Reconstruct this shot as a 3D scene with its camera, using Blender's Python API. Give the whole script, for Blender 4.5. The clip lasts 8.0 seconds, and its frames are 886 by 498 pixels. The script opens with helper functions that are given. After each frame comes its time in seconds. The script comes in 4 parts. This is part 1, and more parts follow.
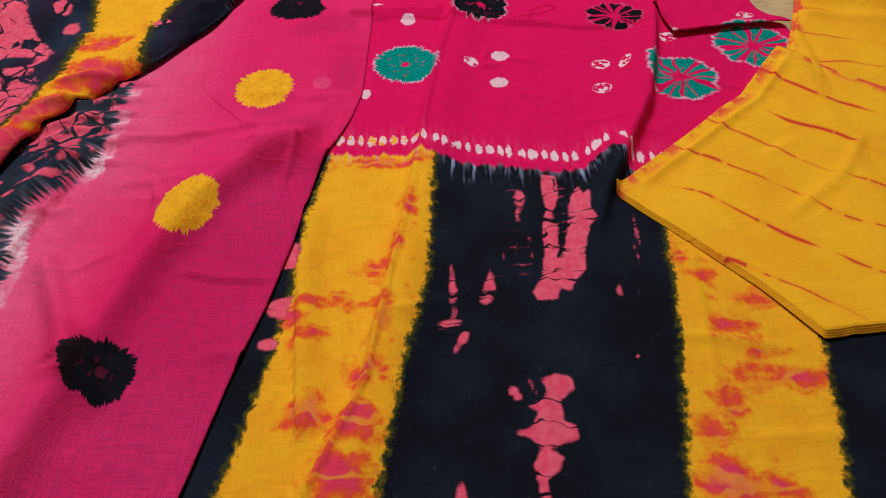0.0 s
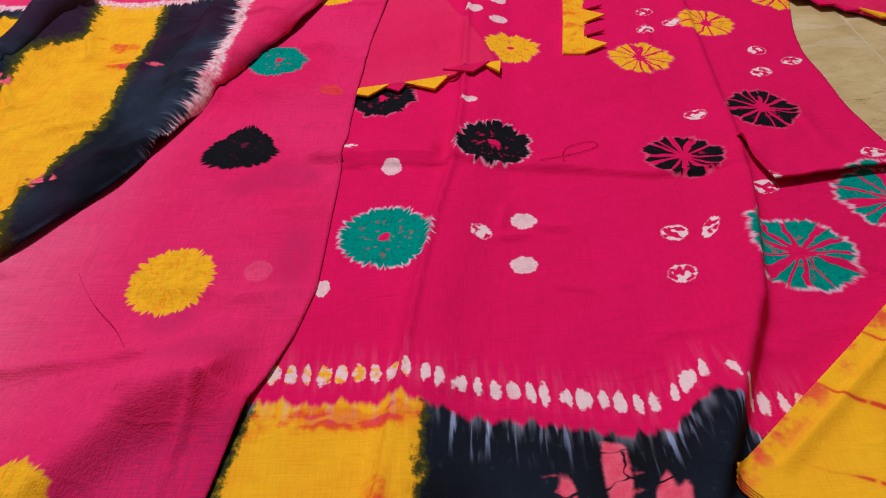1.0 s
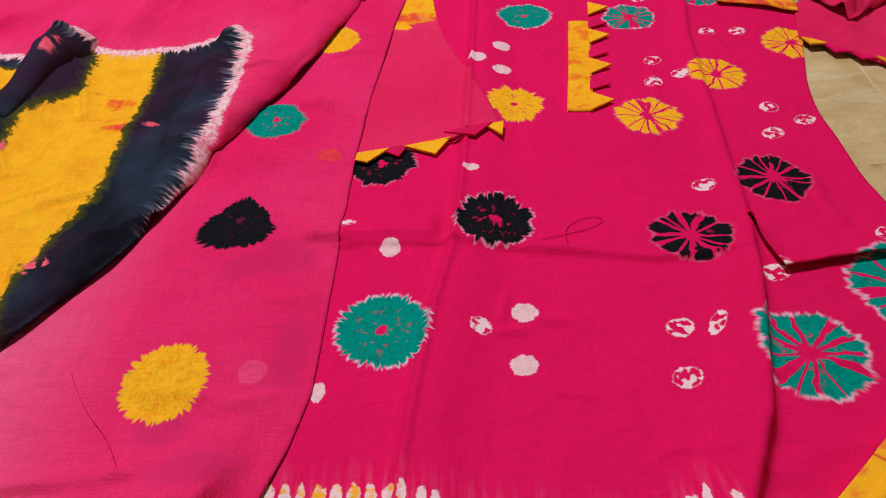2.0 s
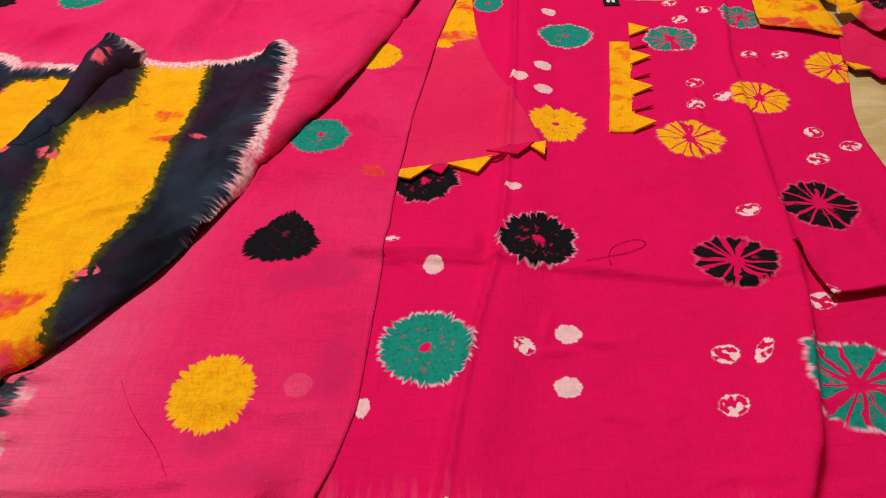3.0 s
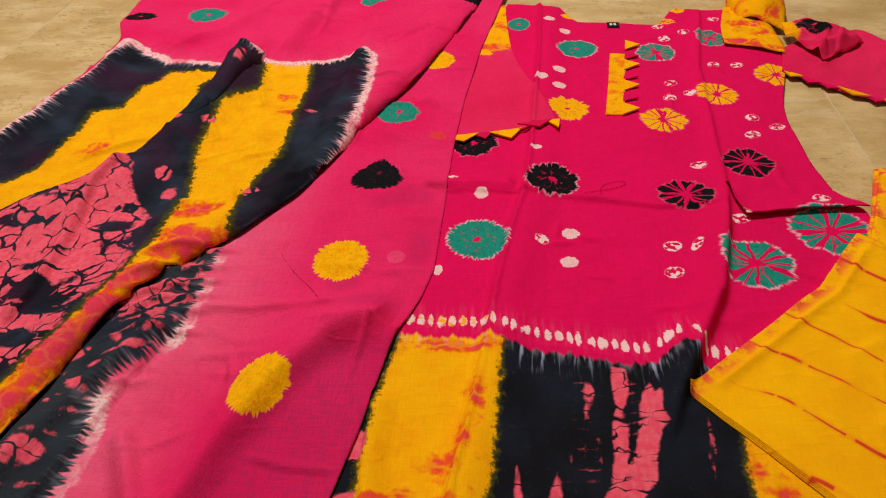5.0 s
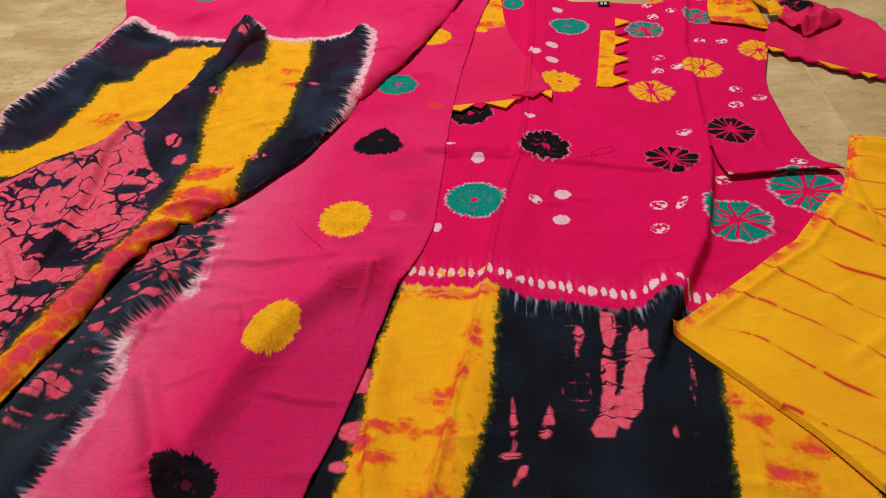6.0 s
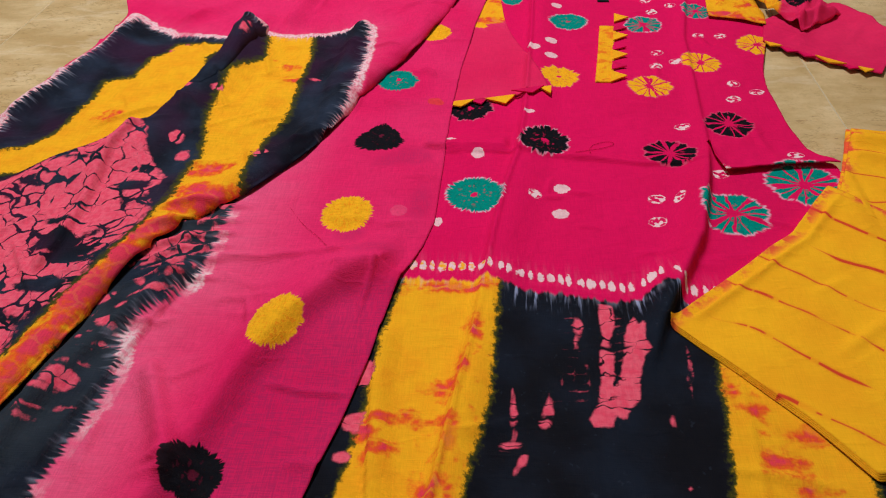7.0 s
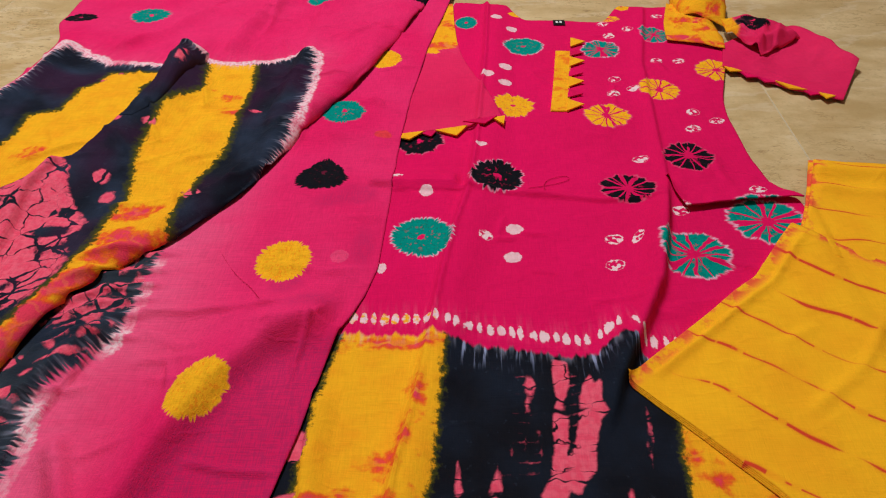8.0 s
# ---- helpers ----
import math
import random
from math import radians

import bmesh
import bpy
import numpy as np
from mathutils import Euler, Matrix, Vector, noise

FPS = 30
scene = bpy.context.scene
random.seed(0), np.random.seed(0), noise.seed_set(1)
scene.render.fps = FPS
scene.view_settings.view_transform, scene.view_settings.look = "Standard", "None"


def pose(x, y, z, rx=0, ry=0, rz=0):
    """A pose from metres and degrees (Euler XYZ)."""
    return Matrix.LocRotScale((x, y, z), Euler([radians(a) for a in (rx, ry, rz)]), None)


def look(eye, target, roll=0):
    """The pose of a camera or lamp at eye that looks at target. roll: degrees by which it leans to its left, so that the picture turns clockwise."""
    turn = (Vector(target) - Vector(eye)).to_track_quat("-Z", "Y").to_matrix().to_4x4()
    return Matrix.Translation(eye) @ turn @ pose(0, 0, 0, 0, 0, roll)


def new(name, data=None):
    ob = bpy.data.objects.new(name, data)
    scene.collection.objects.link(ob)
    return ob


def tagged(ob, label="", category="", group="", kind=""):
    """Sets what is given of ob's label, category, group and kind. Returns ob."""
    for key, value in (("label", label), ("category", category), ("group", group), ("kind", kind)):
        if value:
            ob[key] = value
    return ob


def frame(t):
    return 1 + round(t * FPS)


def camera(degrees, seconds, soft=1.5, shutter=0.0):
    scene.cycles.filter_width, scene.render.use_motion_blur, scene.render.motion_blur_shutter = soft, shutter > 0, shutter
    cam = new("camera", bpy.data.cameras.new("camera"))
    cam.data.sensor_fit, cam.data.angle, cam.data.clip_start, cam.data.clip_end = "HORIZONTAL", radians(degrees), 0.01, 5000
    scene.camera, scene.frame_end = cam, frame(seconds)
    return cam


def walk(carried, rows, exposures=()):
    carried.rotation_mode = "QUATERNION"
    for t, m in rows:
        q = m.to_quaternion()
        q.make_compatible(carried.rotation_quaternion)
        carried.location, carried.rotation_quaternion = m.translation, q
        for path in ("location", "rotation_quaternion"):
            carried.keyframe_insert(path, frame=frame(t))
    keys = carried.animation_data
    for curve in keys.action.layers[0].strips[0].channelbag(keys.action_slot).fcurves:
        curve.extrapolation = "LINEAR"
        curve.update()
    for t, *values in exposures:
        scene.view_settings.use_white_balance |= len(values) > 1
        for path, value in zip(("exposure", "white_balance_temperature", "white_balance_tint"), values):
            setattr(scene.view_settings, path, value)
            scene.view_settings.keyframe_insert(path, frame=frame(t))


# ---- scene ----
cam = camera(65.0, 8.0, soft=1.15)
PATH = [
    (0, (0.004, -0.075, 0.497), (0.007, 1.213, -1.033), -0.5),
    (0.5, (0.032, 0.053, 0.461), (0.005, 1.405, -1.013), -1.9),
    (1, (0.022, 0.206, 0.380), (-0.022, 1.672, -0.980), -2.6),
    (1.5, (0.035, 0.276, 0.414), (-0.024, 1.700, -0.989), -3.4),
    (3, (0.013, 0.279, 0.442), (-0.119, 1.727, -0.931), -3.6),
    (3.5, (-0.002, 0.26, 0.447), (-0.173, 1.717, -0.912), -4.0),
    (4, (-0.004, 0.164, 0.511), (-0.192, 1.63, -0.837), -3.9),
    (4.5, (-0.008, 0.062, 0.54), (-0.184, 1.546, -0.788), -3.4),
    (5, (-0.003, -0.02, 0.556), (-0.181, 1.477, -0.759), -3.0),
    (6.5, (-0.005, -0.091, 0.553), (-0.158, 1.391, -0.781), -2.6),
    (7, (-0.004, -0.094, 0.56), (-0.164, 1.385, -0.777), -2.9),
    (7.5, (0.006, -0.083, 0.553), (-0.128, 1.4, -0.783), -2.5),
    (8, (0.024, -0.02, 0.551), (-0.059, 1.484, -0.764), -1.9),
]
TONE = [(0.0, -0.10, 5350, 10), (1.5, -0.08, 5350, 10), (3.0, 0.0, 6250, 10), (4.5, -0.04, 6700, 10), (5.2, -0.06, 6500, 10), (6.5, -0.08, 5550, 10), (8.0, -0.08, 5550, 10)]
walk(cam, [(t, look(eye, target, roll)) for t, eye, target, roll in PATH], TONE)


# ---- light ----
world = bpy.data.worlds.new("room_air")
world.use_nodes = True
world.node_tree.nodes["Background"].inputs[0].default_value = (1.0, 0.93, 0.84, 1)
world.node_tree.nodes["Background"].inputs[1].default_value = 0.15
scene.world = world
lamp_data = bpy.data.lights.new("ceiling_lamp_light", "AREA")
lamp_data.shape, lamp_data.size, lamp_data.energy, lamp_data.color = "DISK", 0.36, 67.0, (1.0, 0.94, 0.87)
lamp_light = new("ceiling_lamp_light", lamp_data)
lamp_light.matrix_world = look((-0.5, 1.3, 2.57), (-0.5, 1.3, 0.0))


# ---- materials ----
PINK, ROSE, CORAL = (0.71, 0.0035, 0.098), (0.75, 0.025, 0.138), (0.80, 0.115, 0.175)
GOLD, AMBER, BRICK = (0.89, 0.43, 0.003), (0.86, 0.36, 0.003), (0.75, 0.055, 0.012)
INK, NAVY, TEAL, CHALK = (0.007, 0.007, 0.010), (0.011, 0.015, 0.026), (0.012, 0.25, 0.195), (0.85, 0.62, 0.63)


class Nodes:
    """A short hand for node trees."""

    def __init__(self, name):
        self.mat = bpy.data.materials.new(name)
        self.mat.use_nodes = True
        self.tree = self.mat.node_tree
        self.bsdf = self.tree.nodes["Principled BSDF"]

    def put(self, socket, value):
        if isinstance(value, bpy.types.NodeSocket):
            self.tree.links.new(value, socket)
        elif isinstance(value, tuple) and len(value) == 3 and socket.type == "RGBA":
            socket.default_value = (*value, 1)
        else:
            socket.default_value = value

    def node(self, kind, outs, **ins):
        n = self.tree.nodes.new(kind)
        for key, value in ins.items():
            self.put(n.inputs[key.replace("_", " ")], value)
        return n.outputs[outs]

    def m(self, op, a, b=0.0, c=0.0):
        n = self.tree.nodes.new("ShaderNodeMath")
        n.operation = op
        for k, value in enumerate((a, b, c)):
            self.put(n.inputs[k], value)
        return n.outputs[0]

    def v(self, op, a, b=(0, 0, 0)):
        n = self.tree.nodes.new("ShaderNodeVectorMath")
        n.operation = op
        self.put(n.inputs[0], a), self.put(n.inputs[1], b)
        return n.outputs[0]

    def step(self, x, lo, hi):
        """A smooth step from 0 at lo to 1 at hi."""
        n = self.tree.nodes.new("ShaderNodeMapRange")
        n.interpolation_type = "SMOOTHSTEP"
        for k, value in enumerate((x, lo, hi, 0.0, 1.0)):
            self.put(n.inputs[k], value)
        return n.outputs[0]

    def mix(self, f, a, b, blend="MIX"):
        n = self.tree.nodes.new("ShaderNodeMix")
        n.data_type, n.blend_type = "RGBA", blend
        self.put(n.inputs[0], f), self.put(n.inputs[6], a), self.put(n.inputs[7], b)
        return n.outputs[2]

    def noise(self, vec, scale, detail=2.0, rough=0.5):
        return self.node("ShaderNodeTexNoise", 0, Vector=vec, Scale=scale, Detail=detail, Roughness=rough)

    def attr(self, name):
        n = self.tree.nodes.new("ShaderNodeAttribute")
        n.attribute_name = name
        s = self.tree.nodes.new("ShaderNodeSeparateXYZ")
        self.tree.links.new(n.outputs["Vector"], s.inputs[0])
        return n.outputs["Vector"], s.outputs[0], s.outputs[1], s.outputs[2]

    def xyz(self, x, y, z):
        n = self.tree.nodes.new("ShaderNodeCombineXYZ")
        for k, value in enumerate((x, y, z)):
            self.put(n.inputs[k], value)
        return n.outputs[0]

    def place(self):
        return self.node("ShaderNodeTexCoord", "Object")

    def finish(self, color, rough=0.85, bumps=(), gloss=0.06):
        self.put(self.bsdf.inputs["Base Color"], color)
        self.put(self.bsdf.inputs["Roughness"], rough)
        self.put(self.bsdf.inputs["Specular IOR Level"], gloss)
        normal = None
        for height, strength, distance in bumps:
            b = self.tree.nodes.new("ShaderNodeBump")
            self.put(b.inputs["Height"], height)
            b.inputs["Strength"].default_value, b.inputs["Distance"].default_value = strength, distance
            if normal:
                self.tree.links.new(normal, b.inputs["Normal"])
            normal = b.outputs[0]
        if normal:
            self.tree.links.new(normal, self.bsdf.inputs["Normal"])
        return self.mat


def weave(g, p, fineness=900, depth=0.30):
    """Threads, slubs and soft crumples of a cotton cloth: a tint factor and bumps."""
    warp = g.noise(g.v("MULTIPLY", p, (1.0, 0.06, 1.0)), fineness, 1.0)
    weft = g.noise(g.v("MULTIPLY", p, (0.06, 1.0, 1.0)), fineness, 1.0)
    threads = g.m("ADD", warp, weft)
    crumple = g.noise(p, 22, 3.0, 0.55)
    crease = g.m("ABSOLUTE", g.m("SUBTRACT", g.noise(g.v("MULTIPLY", p, (0.7, 1.5, 1.0)), 11, 3.0, 0.5), 0.5))
    crease = g.m("SUBTRACT", 1.0, g.step(crease, 0.0, 0.035))
    return threads, ((crumple, 0.20, 0.012), (crease, 0.22, 0.0016), (threads, depth, 0.0009))



def dyed_cloth(name, ground, ground_2, gap, scallop, ragged, crack, crack_wide, streaky, sheer_shade_color):
    """Tie-dyed cotton: resist spots, a border of white knots, striped end with blots, all from the cloth's own fields."""
    g = Nodes(name)
    p = g.place()
    threads, bumps = weave(g, p, 820 if streaky else 900, 0.5 if streaky else 0.3)
    big, mid, fine = g.noise(p, 5, 3.0), g.noise(p, 38, 3.0), g.noise(p, 150, 2.0)
    _, dx, dy, seed = g.attr("spot")
    _, style, rad, halo_amount = g.attr("kind")
    dye = g.attr("dye")[0]
    _, s, along, stripe = g.attr("zone")
    _, blot, ember, sheer_shade = g.attr("extra")

    # the plain ground
    color = g.mix(g.step(big, 0.3, 0.7), ground, ground_2)
    color = g.mix(g.m("MULTIPLY", g.step(mid, 0.45, 0.8), 0.22), color, g.v("MULTIPLY", color, (0.85, 0.7, 0.8)))
    # darker colour for see-through cloth and for shade beside folds, both painted in
    color = g.mix(g.m("MULTIPLY", sheer_shade, g.step(threads, 0.72, 1.25)), color, sheer_shade_color)

    # spots: an angle-toothed edge, a bare heart, pale halo and bare spokes
    ang = g.m("ARCTAN2", dy, dx)
    ring = g.xyz(g.m("MULTIPLY", g.m("COSINE", ang), 1.0), g.m("SINE", ang), seed)
    lobes = g.noise(ring, 2.2, 1.0)
    teeth = g.m("SUBTRACT", g.m("MULTIPLY", g.m("ABSOLUTE", g.m("SINE", g.m("ADD", g.m("MULTIPLY", ang, 17.0), g.m("MULTIPLY", g.noise(ring, 4.0, 1.0), 9.0)))), 2.0), 1.2)
    jag = g.m("MULTIPLY", g.step(style, 0.08, 0.28), g.m("SUBTRACT", 1.0, g.step(style, 0.4, 0.8)))
    amp = g.m("SUBTRACT", 0.055, g.m("MULTIPLY", g.m("MINIMUM", style, 1.0), 0.035))
    amp = g.m("MULTIPLY", amp, g.m("ADD", 0.25, g.m("MULTIPLY", g.step(g.noise(ring, 3.3, 1.0), 0.35, 0.65), 1.25)))
    edge = g.m("ADD", g.m("ADD", 0.90, g.m("MULTIPLY", teeth, amp)), g.m("MULTIPLY", g.m("SUBTRACT", lobes, 0.5), 0.22))
    edge = g.m("ADD", edge, g.m("MULTIPLY", g.m("SUBTRACT", mid, 0.5), 0.12))
    edge = g.m("ADD", edge, g.m("MULTIPLY", g.m("MULTIPLY", g.m("SUBTRACT", g.noise(ring, 4.6, 1.0), 0.50), 0.50), jag))
    edge = g.m("ADD", edge, g.m("MULTIPLY", g.m("MULTIPLY", g.m("SUBTRACT", g.noise(ring, 3.4, 1.0), 0.5), 0.34), g.step(style, 0.7, 0.9)))
    inside = g.m("SUBTRACT", edge, rad)
    mask = g.step(inside, -0.03, 0.05)
    wob = g.xyz(dx, dy, seed)
    spokes = g.m("ADD", g.m("MULTIPLY", ang, 12 / 6.2832), g.m("ADD", g.m("MULTIPLY", g.noise(ring, 1.7, 1.0), 2.6), g.m("MULTIPLY", g.noise(wob, 2.4, 1.0), 0.55)))
    cut = g.m("MULTIPLY", g.m("ABSOLUTE", g.m("SUBTRACT", g.m("FRACT", spokes), 0.5)), g.m("ADD", rad, 0.12))
    cut = g.m("ADD", cut, g.m("ADD", g.m("MULTIPLY", g.m("SUBTRACT", fine, 0.5), 0.14), g.m("MULTIPLY", g.m("SUBTRACT", g.noise(ring, 4.5, 1.0), 0.5), 0.16)))
    girth = g.m("MULTIPLY", g.m("MAXIMUM", g.m("SUBTRACT", g.m("MULTIPLY", style, 4.0), 3.0), 0.4), 0.105)
    spoke_mask = g.m("MULTIPLY", g.m("SUBTRACT", 1.0, g.step(cut, girth, g.m("ADD", girth, 0.035))), g.step(style, 0.5, 0.9))
    heart = g.m("SUBTRACT", 1.0, g.step(g.m("ADD", rad, g.m("ADD", g.m("MULTIPLY", g.m("SUBTRACT", mid, 0.5), 0.25), g.m("MULTIPLY", g.m("SUBTRACT", fine, 0.5), 0.35))), 0.09, 0.15))
    heart = g.m("MAXIMUM", heart, g.m("MULTIPLY", g.step(style, 0.6, 0.9), g.m("SUBTRACT", 1.0, g.step(g.m("ADD", rad, g.m("MULTIPLY", g.m("SUBTRACT", fine, 0.5), 0.4)), 0.16, 0.24))))
    heart = g.m("MULTIPLY", heart, g.step(g.m("ABSOLUTE", g.m("SUBTRACT", style, 0.15)), 0.02, 0.06))
    dash = g.noise(g.xyz(g.m("MULTIPLY", g.m("COSINE", ang), 5.0), g.m("MULTIPLY", g.m("SINE", ang), 5.0), g.m("ADD", seed, g.m("MULTIPLY", rad, 7.0))), 1.3, 2.0)
    dash = g.m("MULTIPLY", g.step(dash, 0.55, 0.63), g.m("MULTIPLY", g.step(rad, 0.92, 0.70), g.step(rad, 0.15, 0.28)))
    flecks = g.m("MULTIPLY", g.step(g.m("ADD", fine, g.m("MULTIPLY", dash, 0.10)), 0.62, 0.70), g.m("MULTIPLY", g.step(rad, 0.75, 0.3), g.step(g.m("ABSOLUTE", g.m("SUBTRACT", style, 0.15)), 0.02, 0.06)))
    bare = g.m("MAXIMUM", g.m("MAXIMUM", spoke_mask, heart), g.m("MULTIPLY", flecks, 0.55))
    knotted = g.m("MULTIPLY", g.step(style, 1.4, 1.8), g.m("MULTIPLY", g.step(g.noise(p, 150, 1.0), 0.46, 0.54), g.step(rad, 1.02, 0.80)))
    bare = g.m("MAXIMUM", g.m("MULTIPLY", bare, g.step(style, 1.6, 1.2)), knotted)
    mask = g.m("MULTIPLY", mask, g.m("SUBTRACT", 1.0, bare))
    streak = g.noise(ring, 9.0, 2.0)
    halo = g.m("MULTIPLY", g.step(inside, -0.09, 0.0), g.m("MULTIPLY", g.step(streak, 0.34, 0.58), halo_amount))
    halo = g.m("MULTIPLY", halo, g.m("SUBTRACT", 1.0, g.step(inside, 0.02, 0.10)))
    color = g.mix(halo, color, (0.84, 0.72, 0.86))
    glow = g.m("MULTIPLY", g.step(rad, 1.55, 0.8), g.m("MULTIPLY", g.step(streak, 0.4, 0.7), 0.18))
    color = g.mix(glow, color, g.v("MULTIPLY", color, (0.7, 0.6, 0.65)))
    dye_shade = g.mix(g.m("MULTIPLY", g.step(fine, 0.4, 0.75), 0.35), dye, g.v("MULTIPLY", dye, (0.6, 0.62, 0.6)))
    dye_shade = g.mix(g.m("MULTIPLY", dash, 0.5), dye_shade, g.v("MULTIPLY", dye, (0.92, 0.45, 0.42)))
    color = g.mix(mask, color, dye_shade)

    # the row of white knots along the border
    lane = g.xyz(g.m("MULTIPLY", along, 1.0), g.m("MULTIPLY", s, 0.15), 0.0)
    drift = g.noise(lane, 60, 2.0)
    tick = g.m("SUBTRACT", g.m("FRACT", g.m("ADD", g.m("DIVIDE", along, scallop), g.m("MULTIPLY", drift, 1.7))), 0.5)
    lift = g.m("SUBTRACT", g.m("SUBTRACT", s, g.m("MULTIPLY", g.m("SUBTRACT", g.noise(lane, 25, 1.0), 0.5), 0.008)), gap * 0.12)
    if streaky:
        comb = g.noise(g.xyz(along, g.m("MULTIPLY", s, 0.05), 0.0), 120, 3.0)
        fade = g.m("MULTIPLY", g.step(s, -0.07, 0.0), g.m("ADD", 0.05, g.m("MULTIPLY", g.step(comb, 0.30, 0.75), 0.15)))
        color = g.mix(fade, color, (0.84, 0.16, 0.29))
        wash = g.m("MULTIPLY", g.step(along, 4.0, 4.5), g.m("MULTIPLY", g.step(s, -0.13, -0.005), g.m("ADD", 0.10, g.m("MULTIPLY", g.noise(g.xyz(along, g.m("MULTIPLY", s, 0.3), 0.0), 30, 3.0), 0.36))))
        color = g.mix(wash, color, (0.86, 0.22, 0.36))
        wave = g.m("MULTIPLY", g.m("ABSOLUTE", tick), 2.0)
        tooth = g.m("ADD", g.m("MULTIPLY", g.m("SUBTRACT", g.noise(lane, 92, 1.0), 0.5), 0.026), g.m("MULTIPLY", g.m("SUBTRACT", g.m("SINE", g.m("MULTIPLY", wave, 3.1416)), 0.5), 0.006))
        outer = g.m("ADD", s, g.m("ADD", g.m("MULTIPLY", tooth, 0.35), g.m("MULTIPLY", g.m("SUBTRACT", g.noise(lane, 40, 1.0), 0.5), 0.010)))
        knot = g.m("MULTIPLY", g.step(g.m("ADD", outer, g.m("MULTIPLY", g.step(along, 0.72, 0.50), g.m("MULTIPLY", g.noise(p, 50, 1.0), 0.022))), -0.013, -0.008), g.m("ADD", 0.45, g.m("MULTIPLY", g.step(g.noise(p, 230, 2.0), 0.38, 0.56), 0.55)))
        knot = g.m("MULTIPLY", knot, g.step(g.m("SUBTRACT", g.noise(lane, 15, 2.0), g.m("MULTIPLY", g.step(along, 4.0, 4.5), 0.14)), 0.30, 0.46))
    else:
        tall = g.m("MULTIPLY", g.m("ADD", 0.30, g.noise(lane, 60, 1.0)), 0.0100)
        knot = g.m("ADD", g.m("POWER", g.m("DIVIDE", tick, g.m("ADD", 0.36, g.m("MULTIPLY", lift, 7.0))), 2.0), g.m("POWER", g.m("DIVIDE", lift, tall), 2.0))
        knot = g.m("ADD", knot, g.m("MULTIPLY", g.m("SUBTRACT", g.noise(p, 300, 3.0), 0.5), 1.9))
        knot = g.m("MULTIPLY", g.m("SUBTRACT", 1.0, g.step(knot, 0.55, 1.15)), g.step(g.noise(lane, 30, 1.0), 0.26, 0.36))
    near = g.m("MULTIPLY", g.step(s, -0.030, 0.0), g.m("SUBTRACT", 1.0, g.step(s, 0.0, gap)))
    color = g.mix(g.m("MULTIPLY", near, g.m("MULTIPLY", g.step(g.noise(g.xyz(along, g.m("MULTIPLY", s, 0.1), 0.0), 210, 2.0), 0.42, 0.75), 0.24)), color, (0.82, 0.17, 0.29))
    pale = g.mix(g.m("MULTIPLY", g.step(stripe, 0.0, 0.02), g.step(fine, 0.42, 0.6)), CHALK, GOLD)
    color = g.mix(g.m("MULTIPLY", knot, 0.92 if gap else 0.0), color, pale)

    # stripes of the dyed end
    rag = g.m("ADD", g.m("MULTIPLY", g.m("SUBTRACT", g.noise(p, 150, 3.0, 0.65), 0.5), ragged), g.m("MULTIPLY", g.m("SUBTRACT", big, 0.5), 0.012))
    rag = g.m("ADD", rag, g.m("MULTIPLY", g.m("SUBTRACT", mid, 0.5), ragged * 0.4))
    y_in = g.m("ADD", stripe, rag)
    olive = g.step(y_in, -0.013 if streaky else -0.0065, -0.001)
    yellow = g.step(y_in, -0.002, 0.003)
    deep, patchy = ((0.009, 0.011, 0.018), (0.026, 0.036, 0.062)) if streaky else (INK, NAVY)
    ink = g.mix(g.step(g.noise(p, 14, 4.0), 0.35, 0.75), deep, patchy)
    if streaky:
        ink = g.mix(g.m("MULTIPLY", g.step(g.noise(p, 6.5, 2.0), 0.47, 0.62), g.m("MULTIPLY", g.step(along, 4.5, 4.0), 0.8)), ink, (0.034, 0.010, 0.030))
        ink = g.mix(g.m("MULTIPLY", g.step(along, 4.0, 4.5), g.step(g.noise(p, 9, 3.0), 0.35, 0.6)), ink, (0.027, 0.035, 0.046))
    ink = g.mix(g.m("MULTIPLY", g.step(fine, 0.66, 0.76), 0.10), ink, (0.10, 0.13, 0.19))
    gold = g.mix(g.step(mid, 0.35, 0.75), GOLD, AMBER)
    e_in = g.m("ADD", ember, g.m("MULTIPLY", g.m("SUBTRACT", g.noise(p, 55, 3.0, 0.6), 0.5), 0.055))
    cell = g.tree.nodes.new("ShaderNodeTexVoronoi")
    cell.feature = "DISTANCE_TO_EDGE"
    g.put(cell.inputs["Vector"], g.v("ADD", g.v("MULTIPLY", p, (crack[0], crack[1], 1.0)), g.v("MULTIPLY", g.xyz(mid, g.noise(p, 60, 1.0), 0.0), (0.9, 0.7, 0.0))))
    cell.inputs["Scale"].default_value = 1.0
    cells = cell.outputs[0]
    wide = g.m("MULTIPLY", g.step(g.noise(p, 27, 2.0), 0.36, 0.60), 2.7 if streaky else 2.4)
    hot = g.m("MULTIPLY", g.step(e_in, -0.007, 0.007), g.m("ADD", 0.86 if streaky else 0.50, g.m("MULTIPLY", g.step(cells, 0.03, 0.10), 0.14 if streaky else 0.50)))
    red = g.mix(g.step(e_in, 0.003, 0.016), BRICK, PINK)
    gold = g.mix(g.m("MULTIPLY", hot, 0.9), gold, red)
    band = g.mix(olive, ink, (0.062, 0.060, 0.008))
    band = g.mix(yellow, band, gold)
    b_in = g.m("ADD", blot, g.m("MULTIPLY", g.m("SUBTRACT", g.noise(p, 110, 3.0, 0.6), 0.5), 0.010 if streaky else 0.005))
